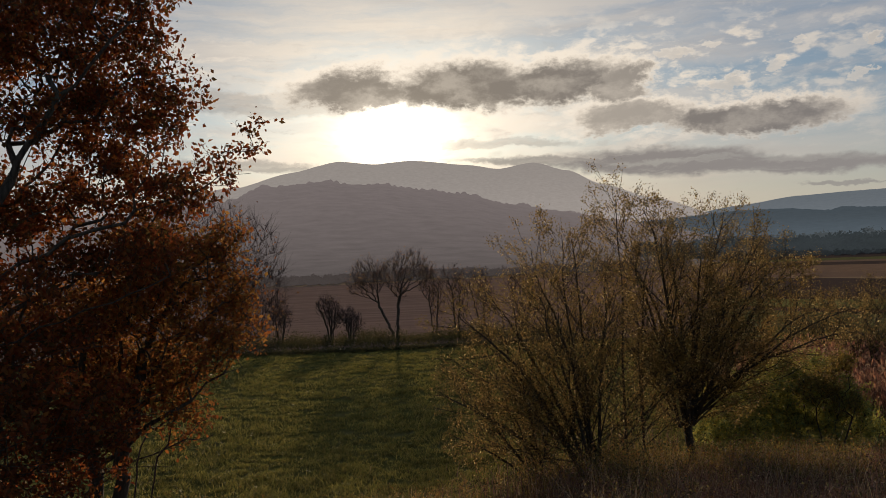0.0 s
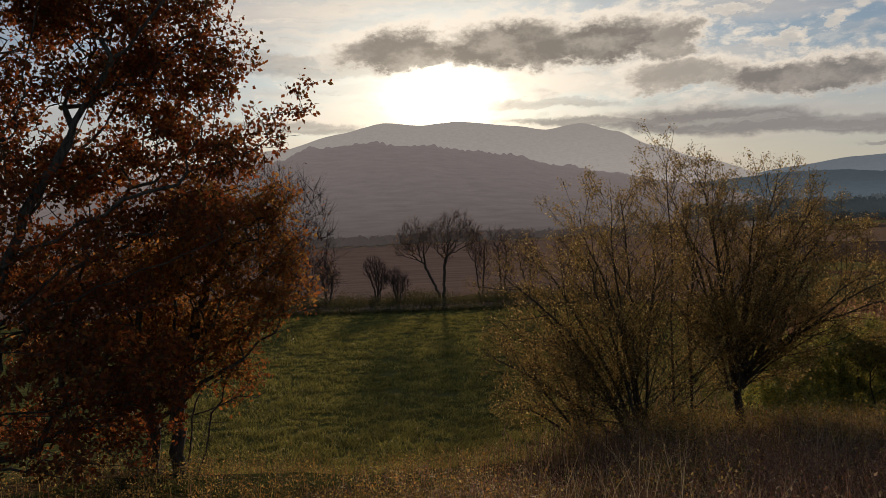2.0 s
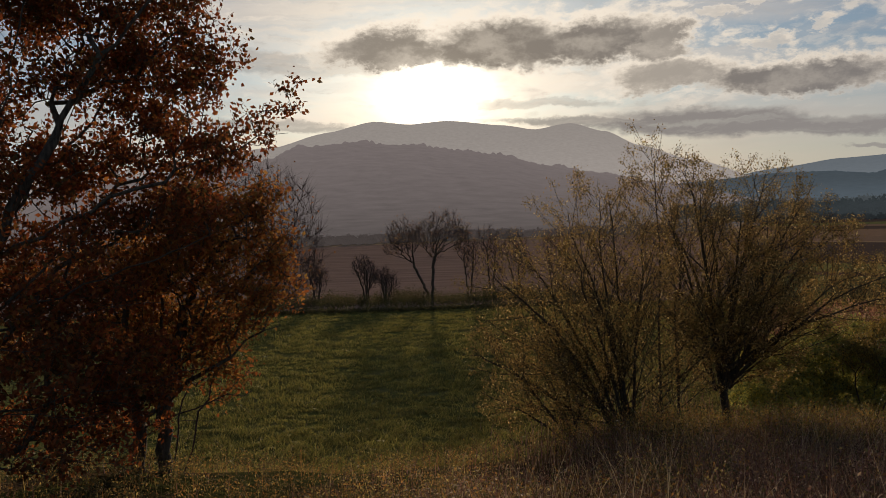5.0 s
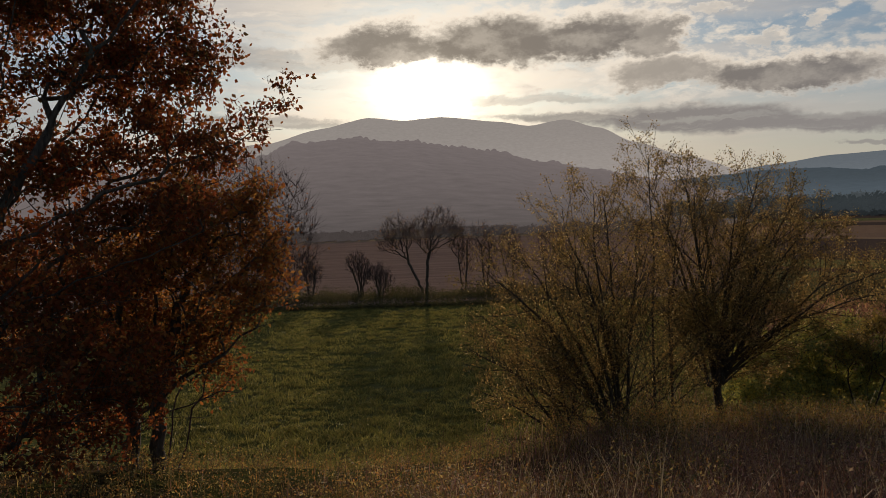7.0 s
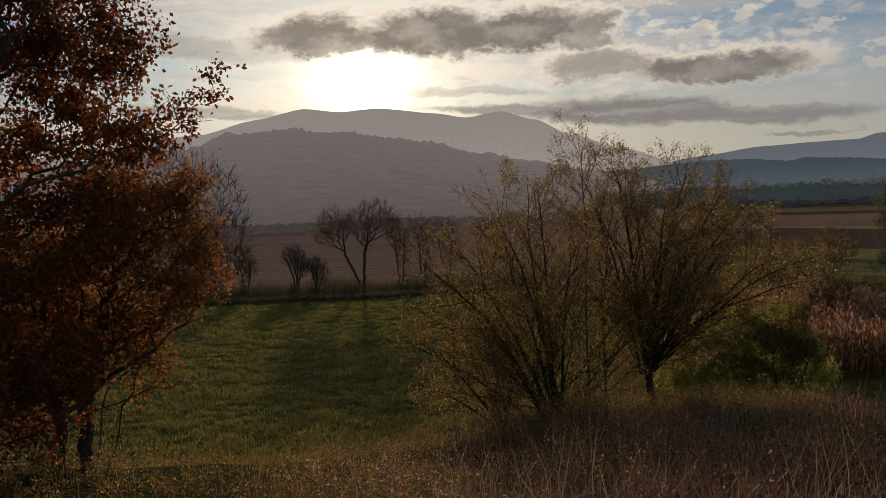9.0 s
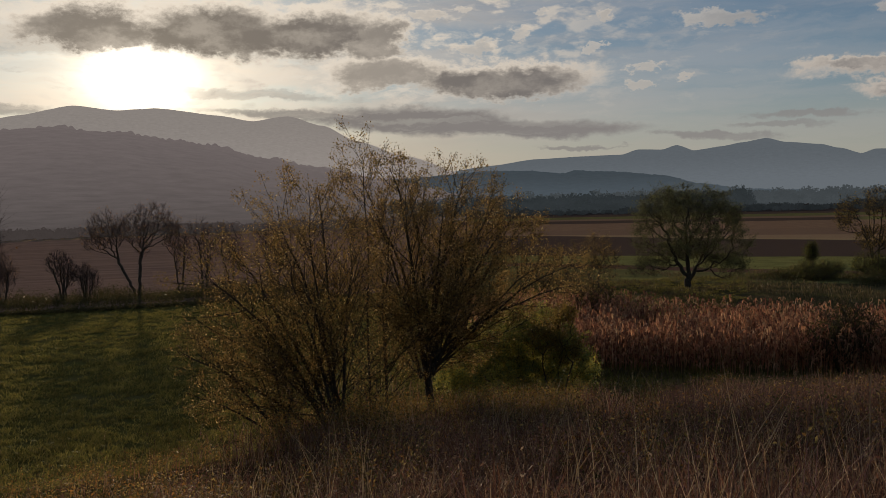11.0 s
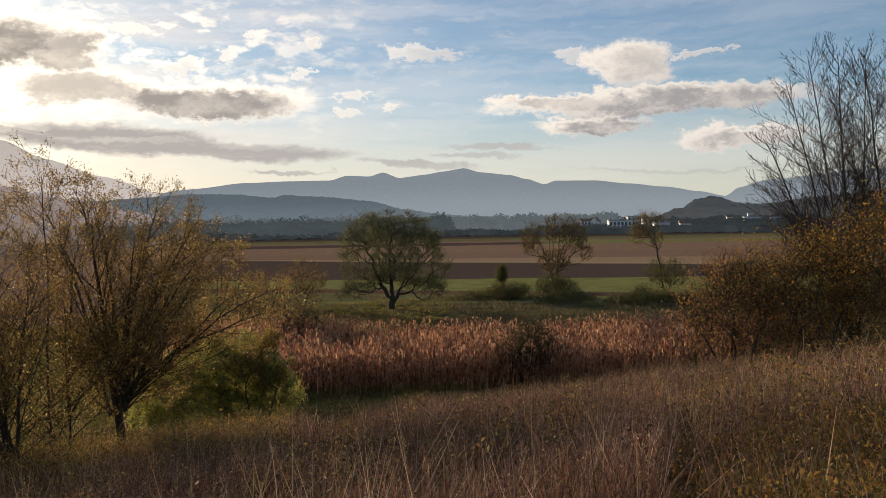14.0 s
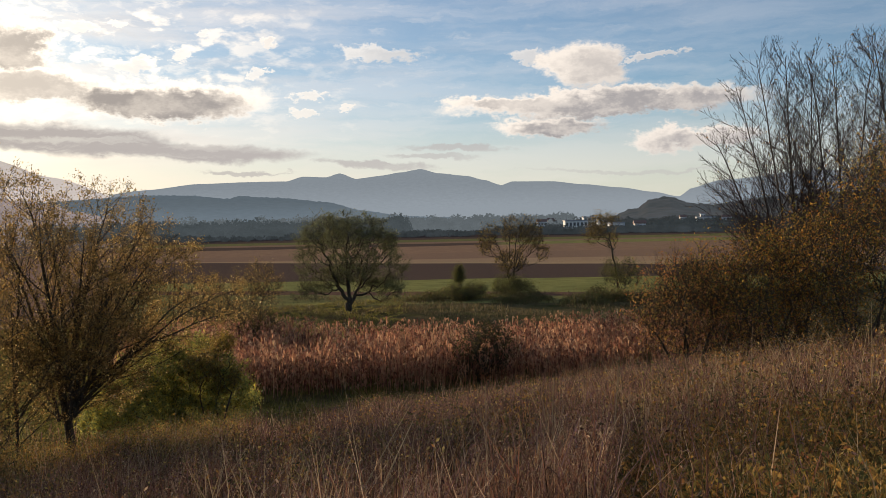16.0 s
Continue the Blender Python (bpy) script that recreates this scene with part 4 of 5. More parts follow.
# the round willow and the thin trees beyond the maize
ROUND = spot(-32.5, 77.0)
tree("willow_tree", "round dense grey-green willow with a crooked trunk", ROUND,
     [[(0, 0, -0.2), (-0.2, 0, 1.0), (-1.2, 0, 2.4), (-2.0, 0, 4.2)], [(0.1, 0, 0.6), (0.8, 0, 1.7), (1.6, 0, 3.2), (2.4, 0, 4.8)], [(0, 0, 0.8), (0, 0.2, 2.6), (-0.2, 0, 6.0)]],
     crown(ROUND, 77.0, [(-30.9, -0.8, 2.1, 1.8), (-34.2, -1.1, 2.1, 1.8), (-32.2, -0.6, 2.0, 1.9), (-32.6, -2.8, 2.8, 1.4), (-29.6, -2.8, 1.2, 1.3), (-35.6, -2.8, 1.2, 1.4), (-30.9, -3.9, 1.6, 1.1), (-34.2, -4.0, 1.9, 1.0), (-35.4, -4.2, 1.1, 1.0), (-29.5, -4.2, 0.9, 0.8), (-30.0, -1.6, 1.3, 1.3), (-31.0, 0.2, 1.1, 0.7), (-35.2, -1.6, 1.2, 1.3), (-33.6, 0.0, 1.0, 0.8), (-34.8, -5.0, 1.3, 0.5), (-30.2, -4.5, 1.4, 0.8), (-31.6, -3.6, 1.6, 0.9), (-33.6, -4.2, 1.6, 0.9), (-35.5, -4.8, 0.9, 0.7), (-29.2, -4.8, 0.7, 0.6)]),
     1500, ROUND_LEAF, 44000, 0.14, BARK_WILLOW, 51, trunk_r=0.3, thin=0.012, slim=0.35, shoots=5000, shoot=0.6, lift=-0.1, spread=0.12)
THIN = spot(-43.2, 88.0)
tree("poplar_tree", "thin tree with sparse yellow-green leaves and bare stems", THIN, arched(RNG, [(-2.0, 0.3, 6.4), (-1.0, -0.3, 7.6), (0.4, 0.3, 8.0), (1.4, 0.0, 7.8), (2.4, 0.3, 6.2)]),
     crown(THIN, 88.0, [(-41.8, -1.4, 1.2, 1.9), (-44.6, -1.2, 1.5, 2.0), (-43.4, -0.8, 1.3, 1.6), (-43.3, -2.9, 1.7, 1.3), (-45.4, -2.4, 0.8, 1.0)]), 800, YELLOW_LEAF, 5000, 0.13, BARK_WILLOW, 52, trunk_r=0.09, thin=0.011, shoots=4200, shoot=0.6, spread=0.1, balance=0.5)
LEAN = spot(-50.3, 97.0)
tree("poplar_tree", "leaning slender tree with a tuft of yellow leaves", LEAN, [[(0, 0, -0.2), (-0.4, 0, 2.6), (-1.2, 0, 5.2), (-1.7, 0, 7.0)]],
     crown(LEAN, 97.0, [(-49.2, -0.6, 1.5, 1.4), (-48.7, -1.2, 1.1, 1.1), (-49.9, -1.6, 1.0, 1.1), (-50.0, -0.3, 0.9, 0.8)]), 420, YELLOW_LEAF, 2600, 0.13, BARK_WILLOW, 53, trunk_r=0.10, thin=0.012, shoots=1300, shoot=0.6, spread=0.1)
for b, d, tall, wide, mat, seed, label in ((-50.6, 95.0, 3.6, 2.4, GREEN_LEAF, 54, "rounded green-brown bush under the leaning tree"), (-26.5, 80.0, 4.6, 2.4, WILLOW_LEAF, 55, "brownish bush at the edge of the fields"),
                                           (-23.6, 60.0, 4.6, 2.2, WILLOW_LEAF, 56, "grey-brown willow bush behind the maize"), (-26.2, 52.0, 3.2, 1.6, WILLOW_LEAF, 57, "twiggy brown bush at the edge of the maize"),
                                           (-41.8, 41.0, 3.0, 1.5, SCRUB_LEAF, 58, "dark twiggy bush among the maize"), (-55.5, 100.0, 3.0, 2.4, GREEN_LEAF, 59, "low green bush at the field's edge"),
                                           (-40.3, 84.0, 1.6, 2.2, GREEN_LEAF, 61, "low bramble bush below the thin tree"),
                                           (-43.4, 86.0, 2.2, 2.0, GREEN_LEAF, 62, "low bramble bush below the thin tree"), 
                                           (-39.8, 100.0, 2.4, 0.5, GREEN_LEAF, 64, "narrow ivy-grown stump standing in the field")):
    tree("bush", label, spot(b, d), fan(RNG, 4, tall * 0.6, wide * 0.6), [(0, 0, tall * 0.55, wide, tall * 0.42), (wide * 0.5, 0.2, tall * 0.35, wide * 0.7, tall * 0.3), (-wide * 0.5, 0, tall * 0.35, wide * 0.7, tall * 0.3)],
         260, mat, 3600, 0.12, BARK_WILLOW, seed, trunk_r=0.04, thin=0.008, category="bush", shoots=1800, shoot=0.75, lift=0.7, spread=0.16, limbs=3)

# the bare alders and the orange thicket on the bank
ALDER_WOOD = dict(wood=BARK_OAK, twig=BARK_TWIG, leaf=ORANGE_LEAF, group="bare alders on the bank", stem_r=0.066, thin=0.0042, leaf_size=0.07)
stemmed_tree("alder_tree", "tall bare alder with a wide fan of dark stems", -61.8, 32.0,
             [(-56.9, 4.6, 0.4), (-58.1, 7.4, -0.4), (-59.6, 9.1, 0.3), (-61.2, 9.5, -0.2), (-62.9, 8.8, 0.4)], 71, leaf_count=700,
             limbs=[(-55.8, 0.6, 0.2), (-55.8, 2.6, -0.5), (-57.0, -1.6, 0.8)], limb_start=(-61.0, -4.2), **ALDER_WOOD)
stemmed_tree("alder_tree", "tall bare alder with upright stems and scattered leaves", -64.6, 33.0,
             [(-60.6, 7.2, 0.3), (-62.2, 9.1, -0.3), (-63.8, 9.4, 0.4), (-65.5, 9.4, -0.2), (-67.0, 8.8, 0.3)], 72, leaf_count=1800,
             limbs=[(-61.5, 3.5, 0.5)], limb_start=(-64.2, -3.0), **ALDER_WOOD)
stemmed_tree("alder_tree", "slender bare alder behind the orange thicket", -67.8, 33.0,
             [(-66.1, 9.6, 0.3), (-67.8, 10.4, -0.2), (-69.3, 9.6, 0.3)], 73, leaf_count=1200, limbs=[(-65.8, 4.3, 0.3)], limb_start=(-67.4, -3.0), **ALDER_WOOD)
for b, d, clumps, seed, mat, label in (
        (-55.5, 29.0, [(-53.6, -6.0, 0.8, 0.9), (-55.5, -5.0, 1.2, 1.2), (-57.5, -5.4, 1.1, 1.3), (-54.8, -3.8, 0.8, 0.5), (-54.6, -7.8, 1.2, 0.6), (-57.0, -8.0, 1.2, 0.6), (-53.0, -3.9, 0.4, 0.4), (-56.5, -2.9, 0.6, 0.4), (-52.4, -6.4, 0.5, 0.6)], 81, RUST_LEAF, "tangled bush with rust-red and brown leaves on the bank"),
        (-60.5, 29.0, [(-59.5, -4.2, 1.4, 1.3), (-61.5, -3.4, 1.4, 1.4), (-63.0, -5.0, 1.4, 1.5), (-60.0, -6.5, 1.5, 0.8), (-59.0, -8.3, 1.3, 0.5), (-62.5, -8.0, 1.4, 0.5)], 82, ORANGE_LEAF, "dense green and orange thicket on the bank"),
        (-65.5, 28.0, [(-64.5, -2.0, 1.5, 1.5), (-66.5, 0.0, 1.6, 1.8), (-69.0, 1.0, 1.8, 2.0), (-66.0, -5.0, 1.8, 1.4)], 83, ORANGE_LEAF, "tall orange-leaved thicket on the bank")):
    foot = spot(b, d)
    tree("thicket", label, foot, fan(RNG, 5, 3.2, 1.6), crown(foot, d, clumps), 900, mat, 7500 if seed == 81 else 13000, 0.085, BARK_WILLOW, seed, trunk_r=0.06, category="bush", shoots=4000, shoot=0.8, lift=0.35, spread=0.11, thin=0.0055)


# ---- grass, maize, far woods ----
def blades(rng, soup, foot, tall, wide, lean=0.25, wind=(0.05, 0.0)):
    """Bent tapering blades, one for each foot."""
    n = len(foot)
    turn = rng.uniform(0, 2 * np.pi, n)
    side = np.stack([np.cos(turn), np.sin(turn), np.zeros(n)], 1) * (np.broadcast_to(wide, n) / 2)[:, None]
    bow = np.stack([rng.normal(wind[0], lean, n), rng.normal(wind[1], lean, n), np.zeros(n)], 1) * np.broadcast_to(tall, n)[:, None]
    up = np.zeros((n, 3))
    up[:, 2] = tall
    V = np.stack([foot - side, foot + side, foot + up * 0.55 + bow * 0.3 + side * 0.75, foot + up * 0.55 + bow * 0.3 - side * 0.75, foot + up + bow], 1)
    soup.grid(V, n, [(0, 1, 2, 3), (3, 2, 4)])


def curls(rng, soup, at, length, wide, droop=0.7):
    """Narrow dry leaves that leave a stem upward and curl over."""
    n = len(at)
    turn = rng.uniform(0, 2 * np.pi, n)
    out = np.stack([np.cos(turn), np.sin(turn), 0 * turn], 1)
    side = np.stack([-np.sin(turn), np.cos(turn), 0 * turn], 1) * (wide / 2)
    L = (length * rng.uniform(0.5, 1.4, n))[:, None]
    up = np.array([0, 0, 1.0]) * rng.uniform(0.3, 1.0, n)[:, None]
    mid, far = at + out * L * 0.35 + up * L * 0.5, at + out * L * 0.75 + up * L * 0.4
    tip = at + out * L * 0.95 - np.array([0, 0, droop]) * L * rng.uniform(0.0, 1.0, n)[:, None]
    V = np.stack([at - side * 0.6, at + side * 0.6, mid + side, mid - side, far + side * 0.8, far - side * 0.8, tip], 1)
    soup.grid(V, n, [(0, 1, 2, 3), (3, 2, 4, 5), (5, 4, 6)])


def bank_points(rng, n, near, far, left=34.0, right=-70.0, power=1.0):
    b = np.radians(rng.uniform(right, left, n))
    d = near + (far - near) * rng.uniform(0, 1, n) ** power
    x, y = -np.sin(b) * d, np.cos(b) * d
    z = ground_z(x, y)
    keep = (y > 1.2) & (z > 0.35 + rng.normal(0, 0.25, n))
    return np.stack([x, y, z], 1)[keep]


def patches(p, scale, seed):
    return np.array([noise.noise(Vector((x * scale, y * scale, seed))) for x, y in p[:, :2]])


def make_grass():
    rng = np.random.default_rng(101)
    for name, label, mat, count, tall, wide, lean, seed, level in (
            ("dry_grass", "tall dry brown autumn grass on the bank", DRY_GRASS, 135000, 0.75, 0.012, 0.22, 1.0, -0.5),
            ("straw_grass", "pale straw-coloured grass stems on the bank", PALE_STEM, 16000, 1.0, 0.009, 0.3, 4.0, 0.0),
            ("green_weeds", "low green and yellow weeds between the dry grass", GREEN_LEAF, 22000, 0.4, 0.014, 0.35, 9.0, 0.05)):
        p = bank_points(rng, count, 3.2, 36.0)
        where = patches(p, 0.35, seed)
        keep = where > level
        if name != "green_weeds":
            keep &= (p[:, 0] > rng.normal(1.8, 1.2, len(p))) | (rng.uniform(0, 1, len(p)) < np.clip(0.22 + 0.05 * p[:, 0], 0.03, 0.22))
            keep &= (np.degrees(np.arctan2(p[:, 0], p[:, 1])) < 53) | (np.linalg.norm(p[:, :2], axis=1) > 10.5) | (rng.uniform(0, 1, len(p)) < 0.1)
        keep &= (p[:, 0] > rng.normal(2.5, 1.0, len(p))) | (np.linalg.norm(p[:, :2], axis=1) < 17.0) | (rng.uniform(0, 1, len(p)) < 0.25)
        p, where = p[keep], where[keep]
        tussock = patches(p, 1.3, seed + 30.0)
        p, where, tussock = (q[tussock > -0.28] for q in (p, where, tussock))
        h = tall * rng.uniform(0.5, 1.2, len(p)) * (1 + 0.5 * where + 0.7 * tussock) * (0.45 + 0.55 * smooth_step((p[:, 0] + 3) / 5))
        s = Soup()
        blades(rng, s, p, h, wide * (0.8 + 0.03 * np.linalg.norm(p[:, :2], axis=1)), lean)
        if name == "dry_grass":
            # seed heads and shrivelled leaves on the stems
            k = rng.integers(0, len(p), 230000)
            k = k[np.linalg.norm(p[k, :2], axis=1) > 6.0]
            leaves(rng, s, p[k] + np.stack([np.zeros(len(k)), np.zeros(len(k)), h[k] * rng.uniform(0.45, 1.0, len(k))], 1) + rng.normal(0, 0.04, (len(k), 3)), 0.04, 0.45)
            kept = (p, h)
        tagged(part(name, s, mat, kind="stuff"), label, "grass", kind="stuff")
    p, h = kept
    k = rng.integers(0, len(p), 260000)
    k = k[np.linalg.norm(p[k, :2], axis=1) < 20.0]
    s = Soup()
    curls(rng, s, p[k] + np.stack([0 * k, 0 * k, h[k] * rng.uniform(0.1, 0.85, len(k))], 1), 0.17, 0.0075)
    tagged(part("curled_grass", s, CURLED), "curled reddish-brown dry leaves tangled in the tall grass", "grass", kind="stuff")
    # a mauve belt of tall weeds along the foot of the bank
    p = bank_points(rng, 8000, 18.0, 27.5, -31.0, -56.0)
    p = p[patches(p, 0.3, 51.0) > -0.25]
    h = rng.uniform(0.6, 1.3, len(p))
    s = Soup()
    blades(rng, s, p, h, 0.014, 0.12)
    k = rng.integers(0, len(p), 30000)
    leaves(rng, s, p[k] + np.stack([0 * k, 0 * k, h[k] * rng.uniform(0.3, 1.02, len(k))], 1) + rng.normal(0, 0.06, (len(k), 3)), 0.05, 0.4)
    tagged(part("mauve_weeds", s, MAUVE_WEED), "tall mauve-brown seeding weeds at the foot of the bank", "weeds", kind="stuff")
    # leafy stalks of goldenrod at the foot of the view
    p = np.concatenate([bank_points(rng, 4500, 9.5, 30.0, 10.0, -70.0), bank_points(rng, 4200, 8.0, 27.5, 34.0, -16.0, 0.6)])
    p = p[patches(p, 0.4, 17.0) > -0.22]
    p = p[(p[:, 0] > 3.0) | (np.linalg.norm(p[:, :2], axis=1) < 17.5) | (rng.uniform(0, 1, len(p)) < 0.3)]
    s = Soup()
    h = rng.uniform(0.35, 1.35, len(p)) * (0.5 + 0.5 * smooth_step((p[:, 0] + 1) / 5))
    blades(rng, s, p, h, 0.012, 0.12)
    k = rng.integers(0, len(p), 110000)
    leaves(rng, s, p[k] + np.stack([np.zeros(len(k)), np.zeros(len(k)), h[k] * rng.uniform(0.25, 1.0, len(k))], 1) + rng.normal(0, 0.08, (len(k), 3)), 0.055, 0.5)
    tagged(part("weed_stalks", s, WEED_LEAF), "withered leafy weed stalks with yellow and brown leaves", "weeds", kind="stuff")
    p = bank_points(rng, 2000, 20.5, 27.5, -4.5, -26.0)
    p = p[patches(p, 0.45, 33.0) > -0.25]
    s = Soup()
    h = rng.uniform(0.4, 1.3, len(p))
    blades(rng, s, p, h, 0.014, 0.3)
    k = rng.integers(0, len(p), 30000)
    leaves(rng, s, p[k] + np.stack([0 * k, 0 * k, h[k] * rng.uniform(0.15, 1.0, len(k))], 1) + rng.normal(0, 0.12, (len(k), 3)), 0.065, 0.5)
    tagged(part("willow_undergrowth", s, BRIGHT_WEED), "brown and yellow brambles and shoots round the willow stems", "weeds", kind="stuff")
    p = bank_points(rng, 9000, 5.0, 11.5, -52.0, -70.0)
    p = p[patches(p, 0.5, 27.0) > -0.3]
    s = Soup()
    h = rng.uniform(0.15, 0.7, len(p))
    blades(rng, s, p, h, 0.016, 0.4)
    k = rng.integers(0, len(p), 40000)
    leaves(rng, s, p[k] + np.stack([0 * k, 0 * k, h[k] * rng.uniform(0.2, 1.0, len(k))], 1) + rng.normal(0, 0.06, (len(k), 3)), 0.048, 0.5)
    tagged(part("golden_undergrowth", s, GOLD_WEED), "low dark undergrowth with golden and brown leaves in the grass", "weeds", kind="stuff")
    # the meadow's turf
    n = 15000
    b = np.radians(rng.uniform(-36, 22, n))
    d = 24.5 + 62 * rng.uniform(0, 1, n) ** 1.15
    x, y = -np.sin(b) * d, np.cos(b) * d
    ok = (y > 24.5) & (y < 73.2)
    x, y = x[ok], y[ok]
    size = rng.uniform(0.5, 1.0, len(x)) ** 2 * (1.0 + 0.8 * np.array([noise.noise(Vector((i * 0.25, j * 0.25, 5.0))) for i, j in zip(x, y)]))
    k = np.repeat(np.arange(len(x)), 22)
    x, y, size = x[k] + rng.normal(0, 0.16, len(k)) * (0.5 + size[k]), y[k] + rng.normal(0, 0.12, len(k)) * (0.5 + size[k]), size[k]
    p = np.stack([x, y, ground_z(x, y) - 0.01], 1)
    s = Soup()
    blades(rng, s, p, (0.06 + 0.16 * size) * rng.uniform(0.6, 1.3, len(p)), 0.032, 0.75)
    tagged(part("turf", s, TURF), "short green meadow grass in uneven tufts", "grass", kind="stuff")
    # rough grass beyond the maize and along the hedge
    n = 60000
    b = np.radians(rng.uniform(-66, -14, n))
    d = rng.uniform(38, 92, n)
    p = np.stack([-np.sin(b) * d, np.cos(b) * d, 0 * d], 1)
    p[:, 2] = ground_z(p[:, 0], p[:, 1])
    p = p[(p[:, 1] > 20) & (patches(p, 0.25, 5.0) > -0.1)]
    s = Soup()
    blades(rng, s, p, rng.uniform(0.12, 0.4, len(p)), 0.05, 0.4)
    tagged(part("rough_grass", s, ROUGH), "rough green grass between maize and hedge", "grass", kind="stuff")
    n = 26000
    b = np.radians(rng.uniform(-66, -35.5, n))
    d = 84 + 6 * np.sin(b * 9) + rng.normal(0, 1.6, n) + np.degrees(-b - 0.62) * 0.25
    p = np.stack([-np.sin(b) * d, np.cos(b) * d, 0 * d], 1)
    p[:, 2] = ground_z(p[:, 0], p[:, 1])
    rise = np.clip(0.35 + 2.1 * patches(p, 0.2, 21.0) + 0.9 * patches(p, 0.7, 23.0), 0.0, 2.2)
    p, rise = p[rise > 0.12], rise[rise > 0.12]
    n = len(p)
    s = Soup()
    blades(rng, s, p[:6000], rise[:6000] * rng.uniform(0.4, 1.4, len(p[:6000])), 0.03, 0.35)
    k = rng.integers(0, n, 40000)
    leaves(rng, s, p[k] + np.stack([0 * k, 0 * k, rise[k] * rng.uniform(0.1, 1.0, len(k))], 1) + rng.normal(0, 0.12, (len(k), 3)), 0.15, 0.6)
    tagged(part("ditch_scrub", s, BRAMBLE), "uneven dark scrub and brambles along the ditch", "scrub", kind="stuff")
    n = 26000
    x = rng.uniform(-30, 12, n)
    p = np.stack([x, np.where(rng.uniform(0, 1, n) < 0.4, 73.6 + rng.normal(0, 0.4, n), 80.5 + rng.normal(0, 2.6, n)), 0 * x], 1)
    p[:, 2] = ground_z(p[:, 0], p[:, 1])
    s = Soup()
    rise = np.where(p[:, 1] < 75.2, 0.3, np.clip(0.7 + 1.3 * patches(p, 0.22, 8.0) + 0.9 * patches(p, 0.8, 6.0), 0.25, 2.0))
    blades(rng, s, p[:9000], 0.8 * rise[:9000] * rng.uniform(0.4, 1.2, 9000), 0.04, 0.4)
    for _ in range(2):
        leaves(rng, s, p + np.stack([0 * x, 0 * x, rise * rng.uniform(0, 0.95, n)], 1) + rng.normal(0, 0.1, (n, 3)), 0.13, 0.6)
    tagged(part("hedge_scrub", s, SCRUB_LEAF), "dark low scrub and brambles along the meadow's edge", "scrub", kind="stuff")


make_grass()


def dead_stalk(bearing, distance, length, lean_x, lean_y):
    """A long broken stalk leaning out of the grass."""
    s = Soup()
    foot = spot(bearing, distance)
    f = np.linspace(0, 1, 7)
    tube(s, np.stack([lean_x * length * f, lean_y * length * f, length * f * math.sqrt(max(0.05, 1 - lean_x ** 2 - lean_y ** 2)) - 0.08 * length * f * f], 1), 0.008 * (1.1 - 0.7 * f), 5)
    ob = part("dead_stalk", s, PALE_STEM)
    ob.location = foot
    tagged(ob, "long pale dead stalk leaning out of the dry grass", "stalk", "dead stalks in the grass")


for b, d, length, lx, ly in ((-33.0, 7.0, 1.9, 0.62, 0.1), (-35.0, 7.2, 1.7, 0.6, 0.2), (-31.0, 8.0, 1.3, 0.35, 0.0), (-44.0, 9.0, 1.5, 0.1, 0.1), (-43.0, 8.5, 1.3, -0.15, 0.1), (-48.5, 8.0, 1.5, 0.05, 0.0),
                             (-49.3, 8.2, 1.3, -0.1, 0.1), (-38.0, 9.5, 1.2, 0.2, 0.0), (-52.0, 9.0, 1.6, 0.12, 0.0), (-57.0, 10.0, 1.4, -0.08, 0.0), (-25.0, 9.0, 1.2, 0.3, 0.1), (-20.0, 10.0, 1.1, -0.2, 0.1), (-60.0, 12.0, 1.7, 0.05, 0.0), (-40.5, 7.4, 1.2, 0.5, 0.1)):
    dead_stalk(b, d, length, lx, ly)


def make_maize():
    """Withered plants in rows, each a stalk with hanging leaves and a tassel."""
    rng = np.random.default_rng(7)
    b, d = np.meshgrid(np.arange(-60, -17.5, 0.33), np.arange(39.5, 58, 0.55))
    b, d = b.ravel() + rng.normal(0, 0.16, b.size), d.ravel() + rng.normal(0, 0.12, d.size)
    far_edge = 53 + 3 * np.sin(b * 0.2)
    a = np.radians(b)
    x, y = -np.sin(a) * d, np.cos(a) * d
    gap = np.array([noise.noise(Vector((i * 0.16, j * 0.16, 12.0))) for i, j in zip(x, y)])
    keep = (d < far_edge) & (y > 25.5) & (gap > -0.45) & (rng.uniform(0, 1, len(x)) > 0.06)
    p = np.stack([x, y, ground_z(x, y) - 0.05], 1)[keep]
    h = rng.uniform(1.6, 2.35, len(p)) * (1 + 0.15 * gap[keep])
    s = Soup()
    blades(rng, s, p, h, 0.035, 0.05)
    for level in np.linspace(0.2, 0.97, 9):
        n = len(p)
        foot = p + np.stack([0 * h, 0 * h, h * level], 1)
        turn = rng.uniform(0, 2 * np.pi, n)
        out = np.stack([np.cos(turn), np.sin(turn), 0 * turn], 1)
        side = np.stack([-np.sin(turn), np.cos(turn), 0 * turn], 1) * 0.045
        L = rng.uniform(0.18, 0.42, n)[:, None]
        z = np.array([0, 0, 1.0])
        V = np.stack([foot - side * 0.5, foot + side * 0.5, foot + out * L * 0.6 + z * L * 0.45 + side, foot + out * L * 0.6 + z * L * 0.45 - side, foot + out * L * 0.85 - z * L * rng.uniform(0.2, 0.9, n)[:, None]], 1)
        s.grid(V, n, [(0, 1, 2, 3), (3, 2, 4)])
    tagged(part("maize_field", s, MAIZE), "withered reddish-brown maize plants standing in rows", "maize", kind="stuff")


make_maize()


